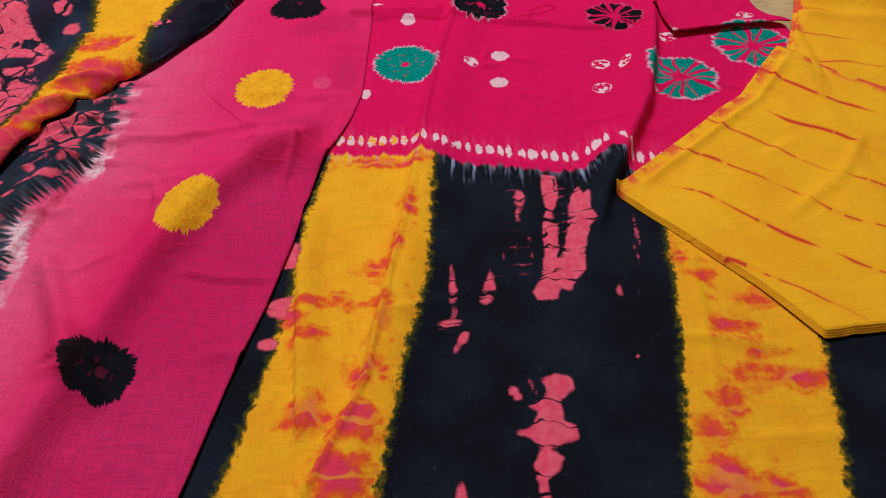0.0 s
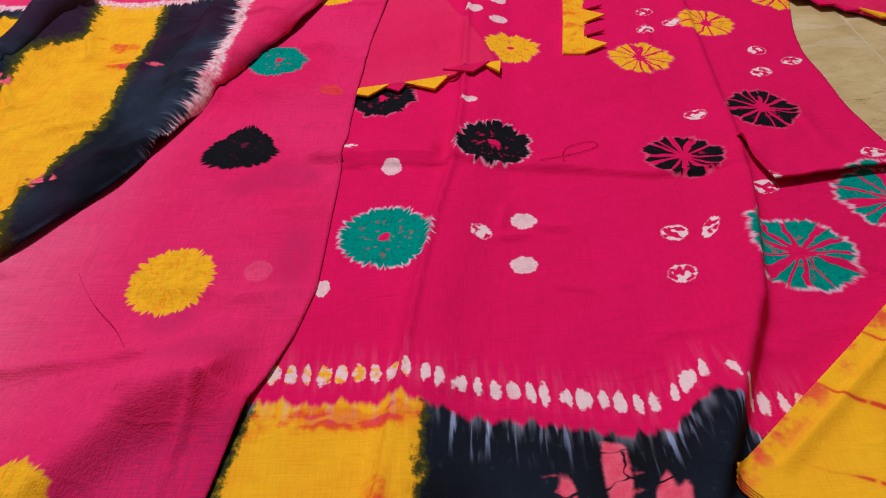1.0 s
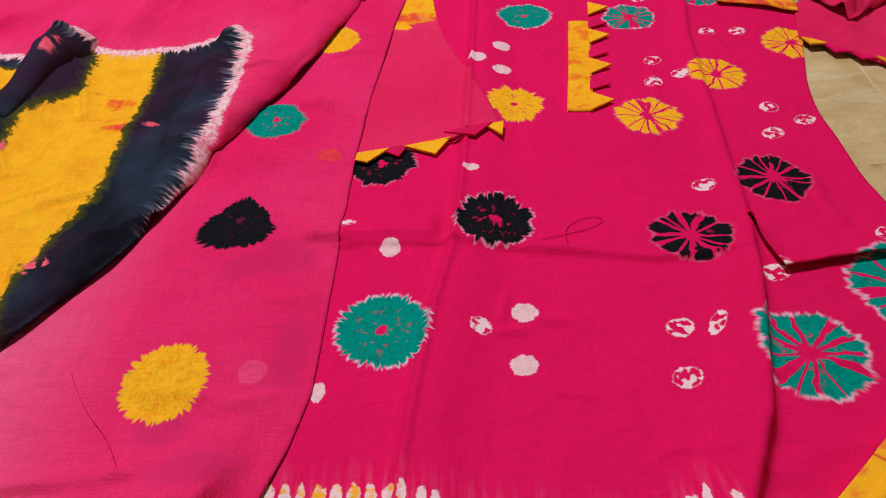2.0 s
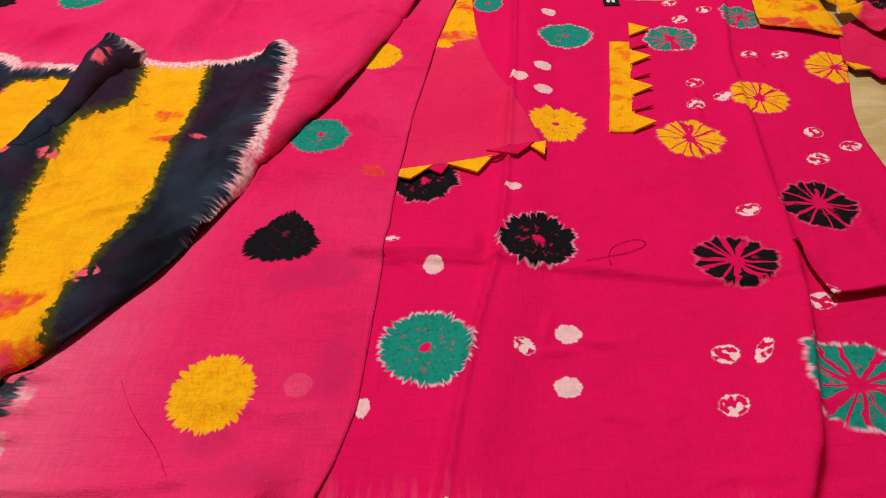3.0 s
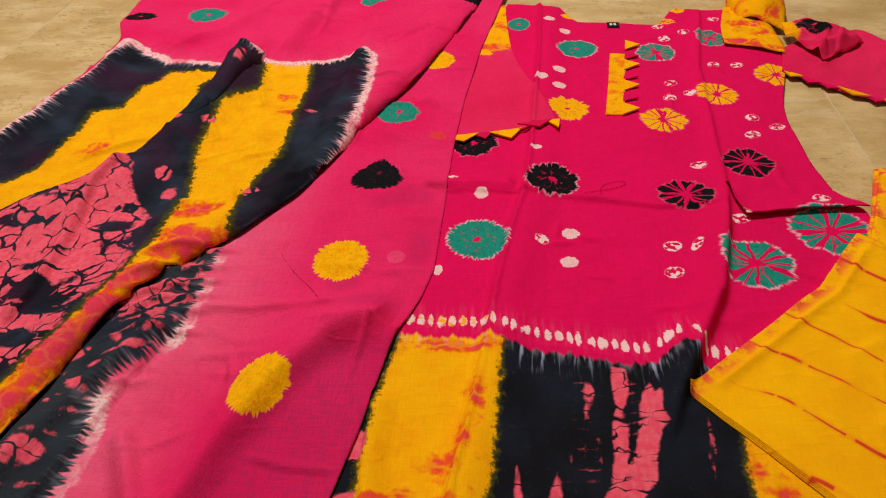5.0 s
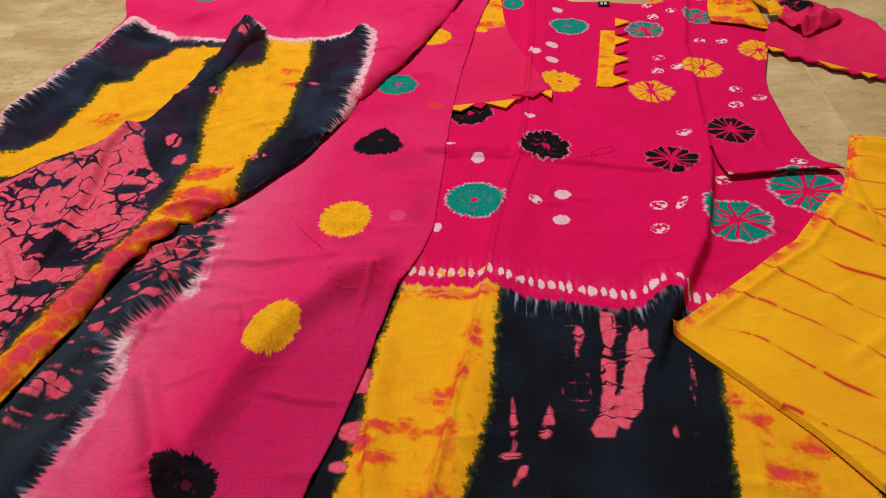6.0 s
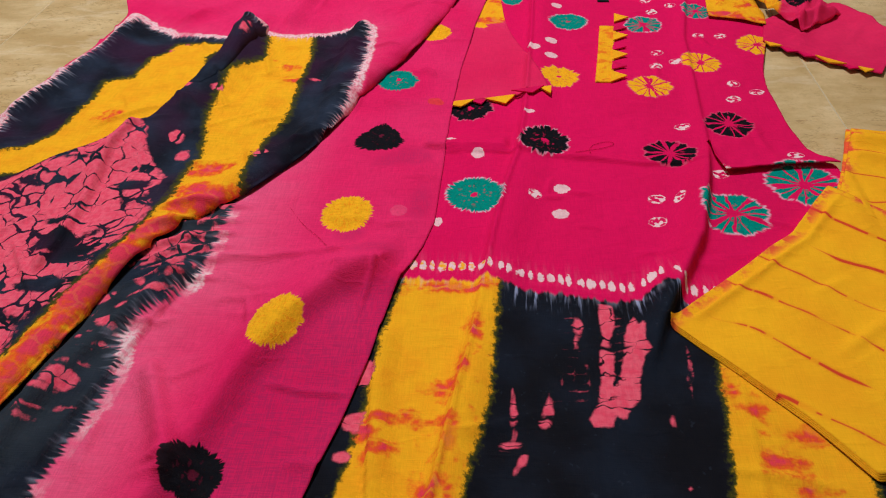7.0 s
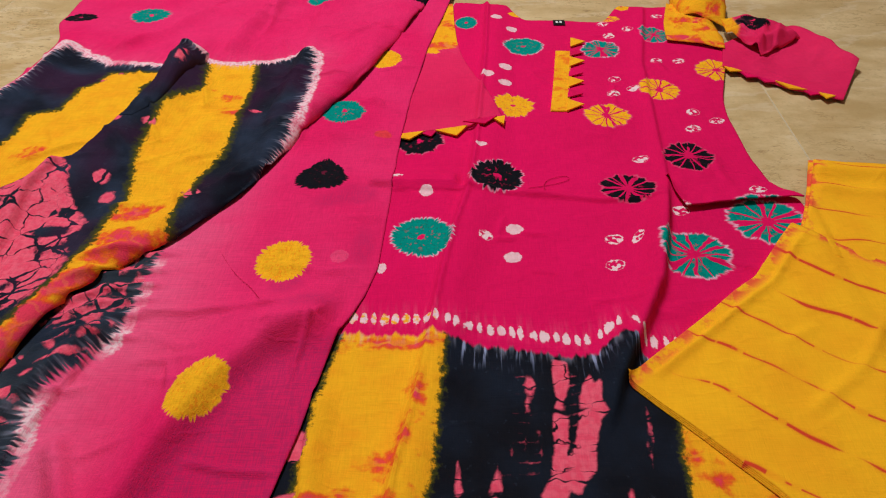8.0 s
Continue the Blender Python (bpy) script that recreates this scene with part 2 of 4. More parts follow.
    blot_mask = g.m("MULTIPLY", g.step(b_in, -0.001 if streaky else -0.0015, 0.003 if streaky else 0.0015), g.step(g.m("ADD", cells, g.m("MULTIPLY", g.m("MINIMUM", blot, 0.02), 3.0)), g.m("MULTIPLY", 0.055 * crack_wide, wide), g.m("ADD", 0.03, g.m("MULTIPLY", 0.060 * crack_wide, wide))))
    blot_color = g.mix(g.step(fine, 0.35, 0.7), CORAL, (0.76, 0.07, 0.13))
    band = g.mix(g.m("MULTIPLY", blot_mask, g.m("SUBTRACT", 1.0, yellow)), band, blot_color)
    fringe = g.m("MULTIPLY", g.m("SUBTRACT", g.noise(g.xyz(along, g.m("MULTIPLY", s, 0.2), 0.0), 130, 1.0 if streaky else 2.0), 0.5), 0.007 if streaky else 0.020)
    if streaky:
        fringe = g.m("ADD", fringe, tooth)
    into = g.m("SUBTRACT", g.m("ADD", s, fringe), gap)
    frost = g.m("MULTIPLY", g.step(into, -0.012, 0.0), g.m("SUBTRACT", 1.0, g.step(into, 0.0, 0.016)))
    band = g.mix(g.m("MULTIPLY", frost, g.m("MULTIPLY", g.step(g.noise(lane, 170, 1.0), 0.45, 0.7), 0.25 if streaky else 0.22 if gap else 0.0)), band, (0.55, 0.56, 0.72))
    if gap and not streaky:
        drip = g.step(g.noise(g.xyz(along, g.m("MULTIPLY", s, 0.10), 3.0), 230, 2.0), 0.53, 0.64)
        drip = g.m("MULTIPLY", g.m("MULTIPLY", drip, g.m("SUBTRACT", 1.0, g.step(into, 0.002, 0.034))), g.step(g.noise(lane, 11, 1.0), 0.44, 0.58))
        band = g.mix(g.m("MULTIPLY", drip, g.m("MULTIPLY", g.m("SUBTRACT", 1.0, yellow), 0.62)), band, (0.52, 0.58, 0.88))
    color = g.mix(g.step(into, -0.003, 0.003), color, band)

    tint = g.m("ADD", 0.68 if streaky else 0.80, g.m("MULTIPLY", threads, 0.30 if streaky else 0.20))
    color = g.v("MULTIPLY", color, g.xyz(tint, tint, tint))
    return g.finish(color, 0.9, bumps)


def plain_cloth(name, first, second, third, amount):
    """Plain dyed cotton with soft patches of a third colour."""
    g = Nodes(name)
    p = g.place()
    threads, bumps = weave(g, p)
    color = g.mix(g.step(g.noise(p, 26, 3.0), 0.35, 0.7), first, second)
    color = g.mix(g.m("MULTIPLY", g.step(g.noise(p, 44, 3.0, 0.6), 0.62 - amount * 0.2, 0.78 - amount * 0.2), 0.8), color, third)
    tint = g.m("ADD", 0.74, g.m("MULTIPLY", threads, 0.26))
    return g.finish(g.v("MULTIPLY", color, g.xyz(tint, tint, tint)), 0.9, bumps)


def trouser_cloth(name):
    """Golden cotton with broken red lines left by the folds it was tied in."""
    g = Nodes(name)
    p = g.place()
    threads, bumps = weave(g, p)
    _, a, b, rim = g.attr("zone")
    color = g.mix(g.step(g.noise(p, 17, 3.0), 0.35, 0.72), (0.95, 0.47, 0.003), (0.91, 0.41, 0.003))
    bent = g.m("ADD", a, g.m("MULTIPLY", g.m("SUBTRACT", g.noise(p, 9, 2.0), 0.5), 0.045))
    row = g.m("DIVIDE", bent, 0.058)
    off = g.m("MULTIPLY", g.m("ABSOLUTE", g.m("SUBTRACT", g.m("FRACT", row), 0.5)), 0.058)
    run = g.noise(g.xyz(g.m("MULTIPLY", g.m("FLOOR", row), 3.1), g.m("MULTIPLY", b, 11.0), 0.0), 1.0, 2.0)
    wide = g.m("MULTIPLY", g.step(run, 0.42, 0.62), 0.0019)
    line = g.m("MULTIPLY", g.m("SUBTRACT", 1.0, g.step(g.m("SUBTRACT", off, wide), -0.0008, 0.0016)), g.m("MULTIPLY", g.step(run, 0.40, 0.5), g.step(g.noise(g.xyz(g.m("MULTIPLY", g.m("FLOOR", row), 1.7), b, 0.0), 62, 1.0), 0.36, 0.42)))
    soft = g.m("MULTIPLY", g.m("SUBTRACT", 1.0, g.step(off, 0.001, 0.007)), g.m("MULTIPLY", g.step(run, 0.38, 0.62), 0.4))
    color = g.mix(soft, color, (0.80, 0.20, 0.006))
    color = g.mix(g.m("MULTIPLY", line, 0.9), color, (0.62, 0.020, 0.020))
    stain = g.m("MULTIPLY", g.m("SUBTRACT", 1.0, g.step(rim, 0.003, 0.017)), g.step(g.noise(p, 42, 3.0, 0.6), 0.44, 0.58))
    color = g.mix(g.m("MULTIPLY", stain, 0.85), color, (0.78, 0.045, 0.040))
    tint = g.m("ADD", 0.88, g.m("MULTIPLY", threads, 0.12))
    return g.finish(g.v("MULTIPLY", color, g.xyz(tint, tint, tint)), 0.9, bumps)


def stone(name):
    """Honed beige travertine-look tile with streaks along one way and small pits."""
    g = Nodes(name)
    shift = g.node("ShaderNodeObjectInfo", "Random")
    p = g.v("ADD", g.place(), g.xyz(g.m("MULTIPLY", shift, 7.0), g.m("MULTIPLY", shift, 13.0), 0.0))
    drag = g.v("MULTIPLY", p, (1.0, 2.1, 1.0))
    streak, cloud = g.noise(drag, 5.2, 7.0, 0.68), g.noise(p, 3.1, 5.0, 0.6)
    color = g.mix(g.step(streak, 0.34, 0.68), (0.48, 0.325, 0.13), (0.70, 0.53, 0.275))
    color = g.mix(g.m("MULTIPLY", g.step(cloud, 0.4, 0.7), 0.45), color, (0.50, 0.33, 0.13))
    pits = g.m("MULTIPLY", g.step(g.noise(drag, 42, 3.0, 0.7), 0.58, 0.68), g.step(g.noise(p, 5, 2.0), 0.46, 0.60))
    color = g.mix(g.m("MULTIPLY", pits, 0.75), color, (0.30, 0.18, 0.07))
    vein = g.m("ABSOLUTE", g.m("SUBTRACT", g.noise(drag, 2.1, 5.0, 0.6), 0.5))
    color = g.mix(g.m("MULTIPLY", g.m("SUBTRACT", 1.0, g.step(vein, 0.0, 0.018)), 0.4), color, (0.70, 0.56, 0.36))
    grain = g.noise(p, 190, 3.0, 0.7)
    color = g.mix(g.m("MULTIPLY", g.step(grain, 0.5, 0.75), 0.30), color, (0.34, 0.22, 0.075))
    crackle = g.m("ABSOLUTE", g.m("SUBTRACT", g.noise(drag, 6.5, 6.0, 0.65), 0.5))
    color = g.mix(g.m("MULTIPLY", g.m("SUBTRACT", 1.0, g.step(crackle, 0.0, 0.011)), g.m("MULTIPLY", g.step(cloud, 0.40, 0.55), 0.9)), color, (0.36, 0.23, 0.08))
    rough = g.m("ADD", 0.30, g.m("MULTIPLY", streak, 0.2))
    return g.finish(color, rough, ((g.m("SUBTRACT", streak, g.m("MULTIPLY", pits, 0.6)), 0.12, 0.004),), 0.4)


def plain(name, color, rough=0.8, scale=30.0):
    g = Nodes(name)
    n = g.noise(g.place(), scale, 4.0)
    dark = tuple(c * 0.86 for c in color)
    return g.finish(g.mix(g.step(n, 0.3, 0.7), color, dark), rough, ((n, 0.08, 0.003),))


KURTA = dyed_cloth("kurta_cotton", PINK, (0.67, 0.0040, 0.088), 0.026, 0.0112, 0.018, (9, 46), 0.16, False, (0.42, 0.004, 0.07))
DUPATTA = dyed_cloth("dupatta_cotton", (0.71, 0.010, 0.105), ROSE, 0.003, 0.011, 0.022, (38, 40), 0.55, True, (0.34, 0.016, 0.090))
SLEEVE = dyed_cloth("sleeve_cotton", (0.72, 0.022, 0.105), (0.68, 0.012, 0.09), 0.0, 0.02, 0.024, (30, 30), 1.0, False, PINK)
TROUSER = trouser_cloth("trouser_cotton")
GOLD_TRIM = plain_cloth("gold_trim_cotton", GOLD, AMBER, (0.78, 0.13, 0.01), 0.3)
PLACKET = plain_cloth("placket_cotton", GOLD, AMBER, (0.78, 0.13, 0.01), 0.75)
PINK_TRIM = plain_cloth("pink_trim_cotton", PINK, (0.58, 0.005, 0.07), (0.60, 0.02, 0.06), 0.1)
STONE = stone("travertine_tile")
GROUT = plain("grout", (0.60, 0.49, 0.31), 0.9, 80.0)
WALL = plain("wall_paint", (0.74, 0.70, 0.62), 0.9, 6.0)
CEILING = plain("ceiling_paint", (0.80, 0.78, 0.74), 0.9, 6.0)
BLACK_TAPE = plain("black_label_tape", (0.012, 0.012, 0.014), 0.6, 400.0)
WHITE_YARN = plain("white_yarn", (0.75, 0.73, 0.70), 0.8, 400.0)
THREAD = plain("crimson_thread", (0.50, 0.004, 0.05), 0.8, 300.0)
LAMP_WHITE = plain("lamp_white", (0.8, 0.8, 0.8), 0.5, 10.0)


# ---- helpers of the cloths ----
def spline(points, n):
    """n points along a smooth curve through the given ones, evenly spread by chord."""
    q = np.array(points, float)
    q = np.vstack([2 * q[0] - q[1], q, 2 * q[-1] - q[-2]])
    d = np.concatenate([[0], np.cumsum(np.linalg.norm(np.diff(q[1:-1], axis=0), axis=1))])
    t = np.linspace(0, d[-1], n)
    k = np.clip(np.searchsorted(d, t, "right") - 1, 0, len(d) - 2)
    f = ((t - d[k]) / (d[k + 1] - d[k]))[:, None]
    a, b, c, e = q[k], q[k + 1], q[k + 2], q[k + 3]
    return 0.5 * (2 * b + (c - a) * f + (2 * a - 5 * b + 4 * c - e) * f**2 + (3 * b - a - 3 * c + e) * f**3)


def smooth(x, lo, hi):
    f = np.clip((x - lo) / (hi - lo), 0, 1)
    return f * f * (3 - 2 * f)


def to_line(x, y, line, closed=False):
    """Distance to a polyline, the length along it at the nearest place, and the side (positive on its left)."""
    q = np.array(line, float)
    if closed:
        q = np.vstack([q, q[:1]])
    best, run, side, gone = np.full(x.shape, 9.0), np.zeros(x.shape), np.zeros(x.shape), 0.0
    for (ax, ay), (bx, by) in zip(q[:-1], q[1:]):
        ex, ey = bx - ax, by - ay
        length = math.hypot(ex, ey)
        f = np.clip(((x - ax) * ex + (y - ay) * ey) / length**2, 0, 1)
        d = np.hypot(x - ax - f * ex, y - ay - f * ey)
        nearer = d < best
        best = np.where(nearer, d, best)
        run = np.where(nearer, gone + f * length, run)
        side = np.where(nearer, np.sign(ex * (y - ay) - ey * (x - ax)), side)
        gone += length
    return best, run, side


def in_shape(x, y, shape):
    """Signed distance to a closed outline, positive inside."""
    q = np.array(shape, float)
    inside = np.zeros(x.shape, bool)
    for (ax, ay), (bx, by) in zip(q, np.roll(q, -1, axis=0)):
        if ay != by:
            inside ^= ((ay > y) != (by > y)) & (x < (bx - ax) * (y - ay) / (by - ay) + ax)
    d = to_line(x, y, shape, True)[0]
    return np.where(inside, d, -d)


def ovals(x, y, rows):
    """Union of ovals (x, y, half width, half height, turn in degrees) as a rough signed distance, positive inside."""
    best = np.full(x.shape, -0.2)
    for cx, cy, rx, ry, turn in rows:
        c, s = math.cos(radians(turn)), math.sin(radians(turn))
        u, v = (x - cx) * c + (y - cy) * s, (y - cy) * c - (x - cx) * s
        best = np.maximum(best, (1 - np.hypot(u / rx, v / ry)) * min(rx, ry))
    return best


def ridge(x, y, line, height, left, right, fade=0.0):
    """A fold along a line: its height, and its widths on its two sides; fade: how far from its ends it rises."""
    d, run, side = to_line(x, y, line)
    w = np.where(side > 0, left, right)
    total = sum(math.dist(a, b) for a, b in zip(line[:-1], line[1:]))
    z = height * np.exp(-((d / w) ** 2))
    if fade:
        z = z * smooth(run, 0, fade) * smooth(total - run, 0, fade)
    return z


def ledge(x, y, line, height, soft, fade, reach):
    """A fold that lies over on its left side: a drop at the line that fades out with distance."""
    d, run, side = to_line(x, y, line)
    total = sum(math.dist(a, b) for a, b in zip(line[:-1], line[1:]))
    z = height * smooth(d * side, -soft, soft) * (1 - smooth(d, reach * 0.2, reach))
    return z * smooth(run, 0, fade) * smooth(total - run, 0, fade)


def ripple(x, y, seed, scale, height, n=14):
    """Soft irregular waves."""
    rng = np.random.RandomState(seed)
    z = np.zeros(x.shape)
    for _ in range(n):
        k = rng.uniform(0.5, 1.8) / scale * 2 * math.pi
        a, ph = rng.uniform(0, 2 * math.pi), rng.uniform(0, 2 * math.pi)
        z += np.sin(k * (x * math.cos(a) + y * math.sin(a)) + ph + 1.5 * np.sin(k * 0.4 * (y * math.cos(a) - x * math.sin(a)))) / n
    return z * height * 1.6


def straight(points, n):
    """n points along a polyline, evenly spread."""
    q = np.array(points, float)
    d = np.concatenate([[0], np.cumsum(np.linalg.norm(np.diff(q, axis=0), axis=1))])
    t = np.linspace(0, d[-1], n)
    return np.stack([np.interp(t, d, q[:, 0]), np.interp(t, d, q[:, 1])], 1)


def creases(x, y, seed, n, area, height, slant=0.0):
    """Fine broken creases of folded and unfolded cloth, within area (x0, y0, x1, y1)."""
    rng = np.random.RandomState(seed)
    z = np.zeros(x.shape)
    for _ in range(n):
        cx, cy = rng.uniform(area[0], area[2]), rng.uniform(area[1], area[3])
        a = slant + rng.choice([0.0, 0.0, math.pi / 2]) + rng.normal(0, 0.28)
        half, bend = rng.uniform(0.02, 0.075), rng.normal(0, 0.10)
        line = [(cx + math.cos(a + bend * f) * half * f, cy + math.sin(a + bend * f) * half * f) for f in (-1.0, -0.35, 0.3, 1.0)]
        near = (np.abs(x - cx) < half + 0.02) & (np.abs(y - cy) < half + 0.02)
        h, wa, wb = height * rng.uniform(0.4, 1.0), rng.uniform(0.002, 0.005), rng.uniform(0.003, 0.010)
        if near.any():
            z[near] += ridge(x[near], y[near], line, h, wa, wb, half * 0.7)
    return z


def sheet(left, right, step, top=None, curve=spline):
    """A cloth between two side curves, as grids of x and y with one extra ring round it for the turned-down rim."""
    width = max(math.dist(a, b) for a, b in zip(spline(left, 9), spline(right, 9)))
    long = max(sum(math.dist(a, b) for a, b in zip(c[:-1], c[1:])) for c in (left, right))
    nu, nv = max(4, int(width / step)), max(4, int(long / step))
    a, b = curve(left, nv), curve(right, nv)
    u, v = np.meshgrid(np.linspace(0, 1, nu), np.linspace(0, 1, nv))
    x = a[:, :1] * (1 - u) + b[:, :1] * u
    y = a[:, 1:] * (1 - u) + b[:, 1:] * u
    if top:
        y = y + top(x, y, u, v)
    return np.pad(x, 1, mode="edge"), np.pad(y, 1, mode="edge")


def cloth_mesh(name, x, y, z, fields, material, thick=0.0014):
    """Links a cloth of the grids x, y, z, with its fields as vertex attributes."""
    z = z.copy()
    rim = np.ones(z.shape, bool)
    rim[1:-1, 1:-1] = False
    z[rim] -= thick
    nv, nu = x.shape
    co = np.stack([x, y, z], -1).reshape(-1, 3)
    k = np.arange(nv * nu).reshape(nv, nu)
    quads = np.stack([k[:-1, :-1], k[:-1, 1:], k[1:, 1:], k[1:, :-1]], -1).reshape(-1, 4)
    me = bpy.data.meshes.new(name)
    me.from_pydata(co.tolist(), [], quads.tolist())
    for key, parts in fields.items():
        at = me.attributes.new(key, "FLOAT_VECTOR", "POINT")
        at.data.foreach_set("vector", np.stack([np.broadcast_to(c, x.shape) for c in parts], -1).astype(np.float32).ravel())
    me.polygons.foreach_set("use_smooth", np.ones(len(quads), bool))
    me.materials.append(material)
    me.update()
    return new(name, me)


def spot_fields(x, y, rows):
    """The nearest resist spot of every place: rows of x, y, half width, half height, turn, dye, style, halo."""
    best = np.full(x.shape, 2.0)
    dx, dy, seed, style, halo = (np.full(x.shape, c) for c in (2.0, 0.0, 0.0, 0.0, 0.0))
    dye = [np.zeros(x.shape) for _ in range(3)]
    for n, (cx, cy, rx, ry, turn, color, kind, pale, *taper) in enumerate(rows):
        c, s = math.cos(radians(turn)), math.sin(radians(turn))
        u, v = ((x - cx) * c + (y - cy) * s) / rx, ((y - cy) * c - (x - cx) * s) / ry
        if taper:
            u = u / np.clip(1 - taper[0] * v, 0.3, 2.0)
        r = np.hypot(u, v)
        hit = r < best
        best = np.where(hit, r, best)
        dx, dy, seed = np.where(hit, u, dx), np.where(hit, v, dy), np.where(hit, n * 1.7, seed)
        style, halo = np.where(hit, kind, style), np.where(hit, pale, halo)
        dye = [np.where(hit, color[i], dye[i]) for i in range(3)]
    return {"spot": (dx, dy, seed), "kind": (style, best, halo), "dye": tuple(dye)}


def bm_mesh(name, bm, material, parent=None, label=""):
    me = bpy.data.meshes.new(name)
    bm.to_mesh(me)
    bm.free()
    me.materials.append(material)
    ob = new(name, me)
    ob.parent = parent
    return tagged(ob, label)


def box(bm, cx, cy, cz, sx, sy, sz, bevel=0.0):
    made = bmesh.ops.create_cube(bm, size=1, matrix=Matrix.LocRotScale((cx, cy, cz), None, (sx, sy, sz)))
    if bevel:
        edges = {e for v in made["verts"] for e in v.link_edges}
        bmesh.ops.bevel(bm, geom=list(edges), offset=bevel, segments=1, affect="EDGES")


def flap(name, a, b, tip, z, material, parent, thick=0.0022, lift=0.002):
    """A small folded triangle of cloth on the edge a-b, its point at tip a little raised, with a rounded body."""
    bm = bmesh.new()
    a, b, t = Vector((*a, z)), Vector((*b, z)), Vector((*tip, z + lift))
    mid = (a + b + t) / 3 + Vector((0, 0, thick * 0.6))
    top = [bm.verts.new(q + Vector((0, 0, thick * 0.5))) for q in (a, (a + b) / 2, b, (b + t * 2) / 3, t, (a + t * 2) / 3)]
    low = [bm.verts.new(q - Vector((0, 0, thick * 0.5))) for q in (a, (a + b) / 2, b, (b + t * 2) / 3, t, (a + t * 2) / 3)]
    c = bm.verts.new(mid)
    for i in range(6):
        j = (i + 1) % 6
        bm.faces.new((top[i], top[j], c))
        bm.faces.new((low[i], low[j], top[j], top[i]))
    bm.faces.new(low[::-1])
    bmesh.ops.recalc_face_normals(bm, faces=bm.faces)
    return bm_mesh(name, bm, material, parent)


def thread(name, points, radius, material, label):
    cu = bpy.data.curves.new(name, "CURVE")
    cu.dimensions, cu.bevel_depth, cu.bevel_resolution = "3D", radius, 2
    s = cu.splines.new("NURBS")
    s.points.add(len(points) - 1)
    for q, c in zip(s.points, points):
        q.co = (*c, 1)
    s.use_endpoint_u, s.order_u = True, 4
    cu.materials.append(material)
    return tagged(new(name, cu), label, "thread")


# ---- the room ----
bm = bmesh.new()
box(bm, 0.13, 1.06, -0.0257, 6.48, 6.48, 0.05)
floor = tagged(bm_mesh("floor", bm, GROUT), "beige travertine floor tiles with thin pale joints", "floor", kind="structure")
X0, X1, Y0, Y1, TOP = -3.11, 3.37, -2.18, 4.30, 2.6
for name, cx, cy, sx, sy in (("wall_north", 0.13, Y1 + 0.06, 6.48, 0.12), ("wall_south", 0.13, Y0 - 0.06, 6.48, 0.12),
                             ("wall_west", X0 - 0.06, 1.06, 0.12, 6.72), ("wall_east", X1 + 0.06, 1.06, 0.12, 6.72)):
    bm = bmesh.new()
    box(bm, cx, cy, TOP / 2, sx, sy, TOP + 0.12)
    tagged(bm_mesh(name, bm, WALL), "plain cream painted wall of the room", "wall", kind="structure")
bm = bmesh.new()
box(bm, 0.13, 1.06, TOP + 0.11, 6.72, 6.72, 0.1)
tagged(bm_mesh("ceiling", bm, CEILING), "plain white painted ceiling", "ceiling", kind="structure")
bm = bmesh.new()
bmesh.ops.create_cone(bm, cap_ends=True, segments=40, radius1=0.25, radius2=0.22, depth=0.07, matrix=Matrix.Translation((-0.5, 1.3, 2.6255)))
tagged(bm_mesh("ceiling_lamp", bm, LAMP_WHITE), "round white flush ceiling lamp that is lit", "lamp")


# ---- the kurta ----
K_LEFT = [(-0.24, -0.03), (-0.20, 0.2), (-0.18, 0.4), (-0.165, 0.7), (-0.11, 0.98), (-0.045, 1.2), (-0.01, 1.345)]
K_RIGHT = [(0.40, -0.03), (0.42, 0.2), (0.445, 0.45), (0.437, 0.63), (0.438, 0.695), (0.418, 0.715), (0.406, 0.79), (0.404, 0.88),
           (0.412, 0.955), (0.430, 1.02), (0.452, 1.10), (0.452, 1.20), (0.405, 1.315)]
LEFT_CREASE = [(0.053, 1.34), (0.045, 1.114), (0.028, 0.814), (0.020, 0.725), (0.0, 0.63), (-0.013, 0.537), (-0.028, 0.404), (-0.045, 0.293), (-0.058, 0.20), (-0.10, 0.10), (-0.13, 0.0)]
RIGHT_CREASE = [(0.355, 1.33), (0.307, 1.075), (0.293, 0.898), (0.279, 0.732), (0.257, 0.638), (0.232, 0.54), (0.196, 0.465), (0.165, 0.40), (0.14, 0.33)]
BORDER = [(-0.26, 0.500), (-0.098, 0.491), (-0.015, 0.489), (0.008, 0.481), (0.038, 0.477), (0.072, 0.472), (0.107, 0.466), (0.134, 0.462), (0.151, 0.466), (0.164, 0.477), (0.179, 0.486), (0.191, 0.477), (0.201, 0.461), (0.228, 0.461), (0.30, 0.456), (0.46, 0.45)]


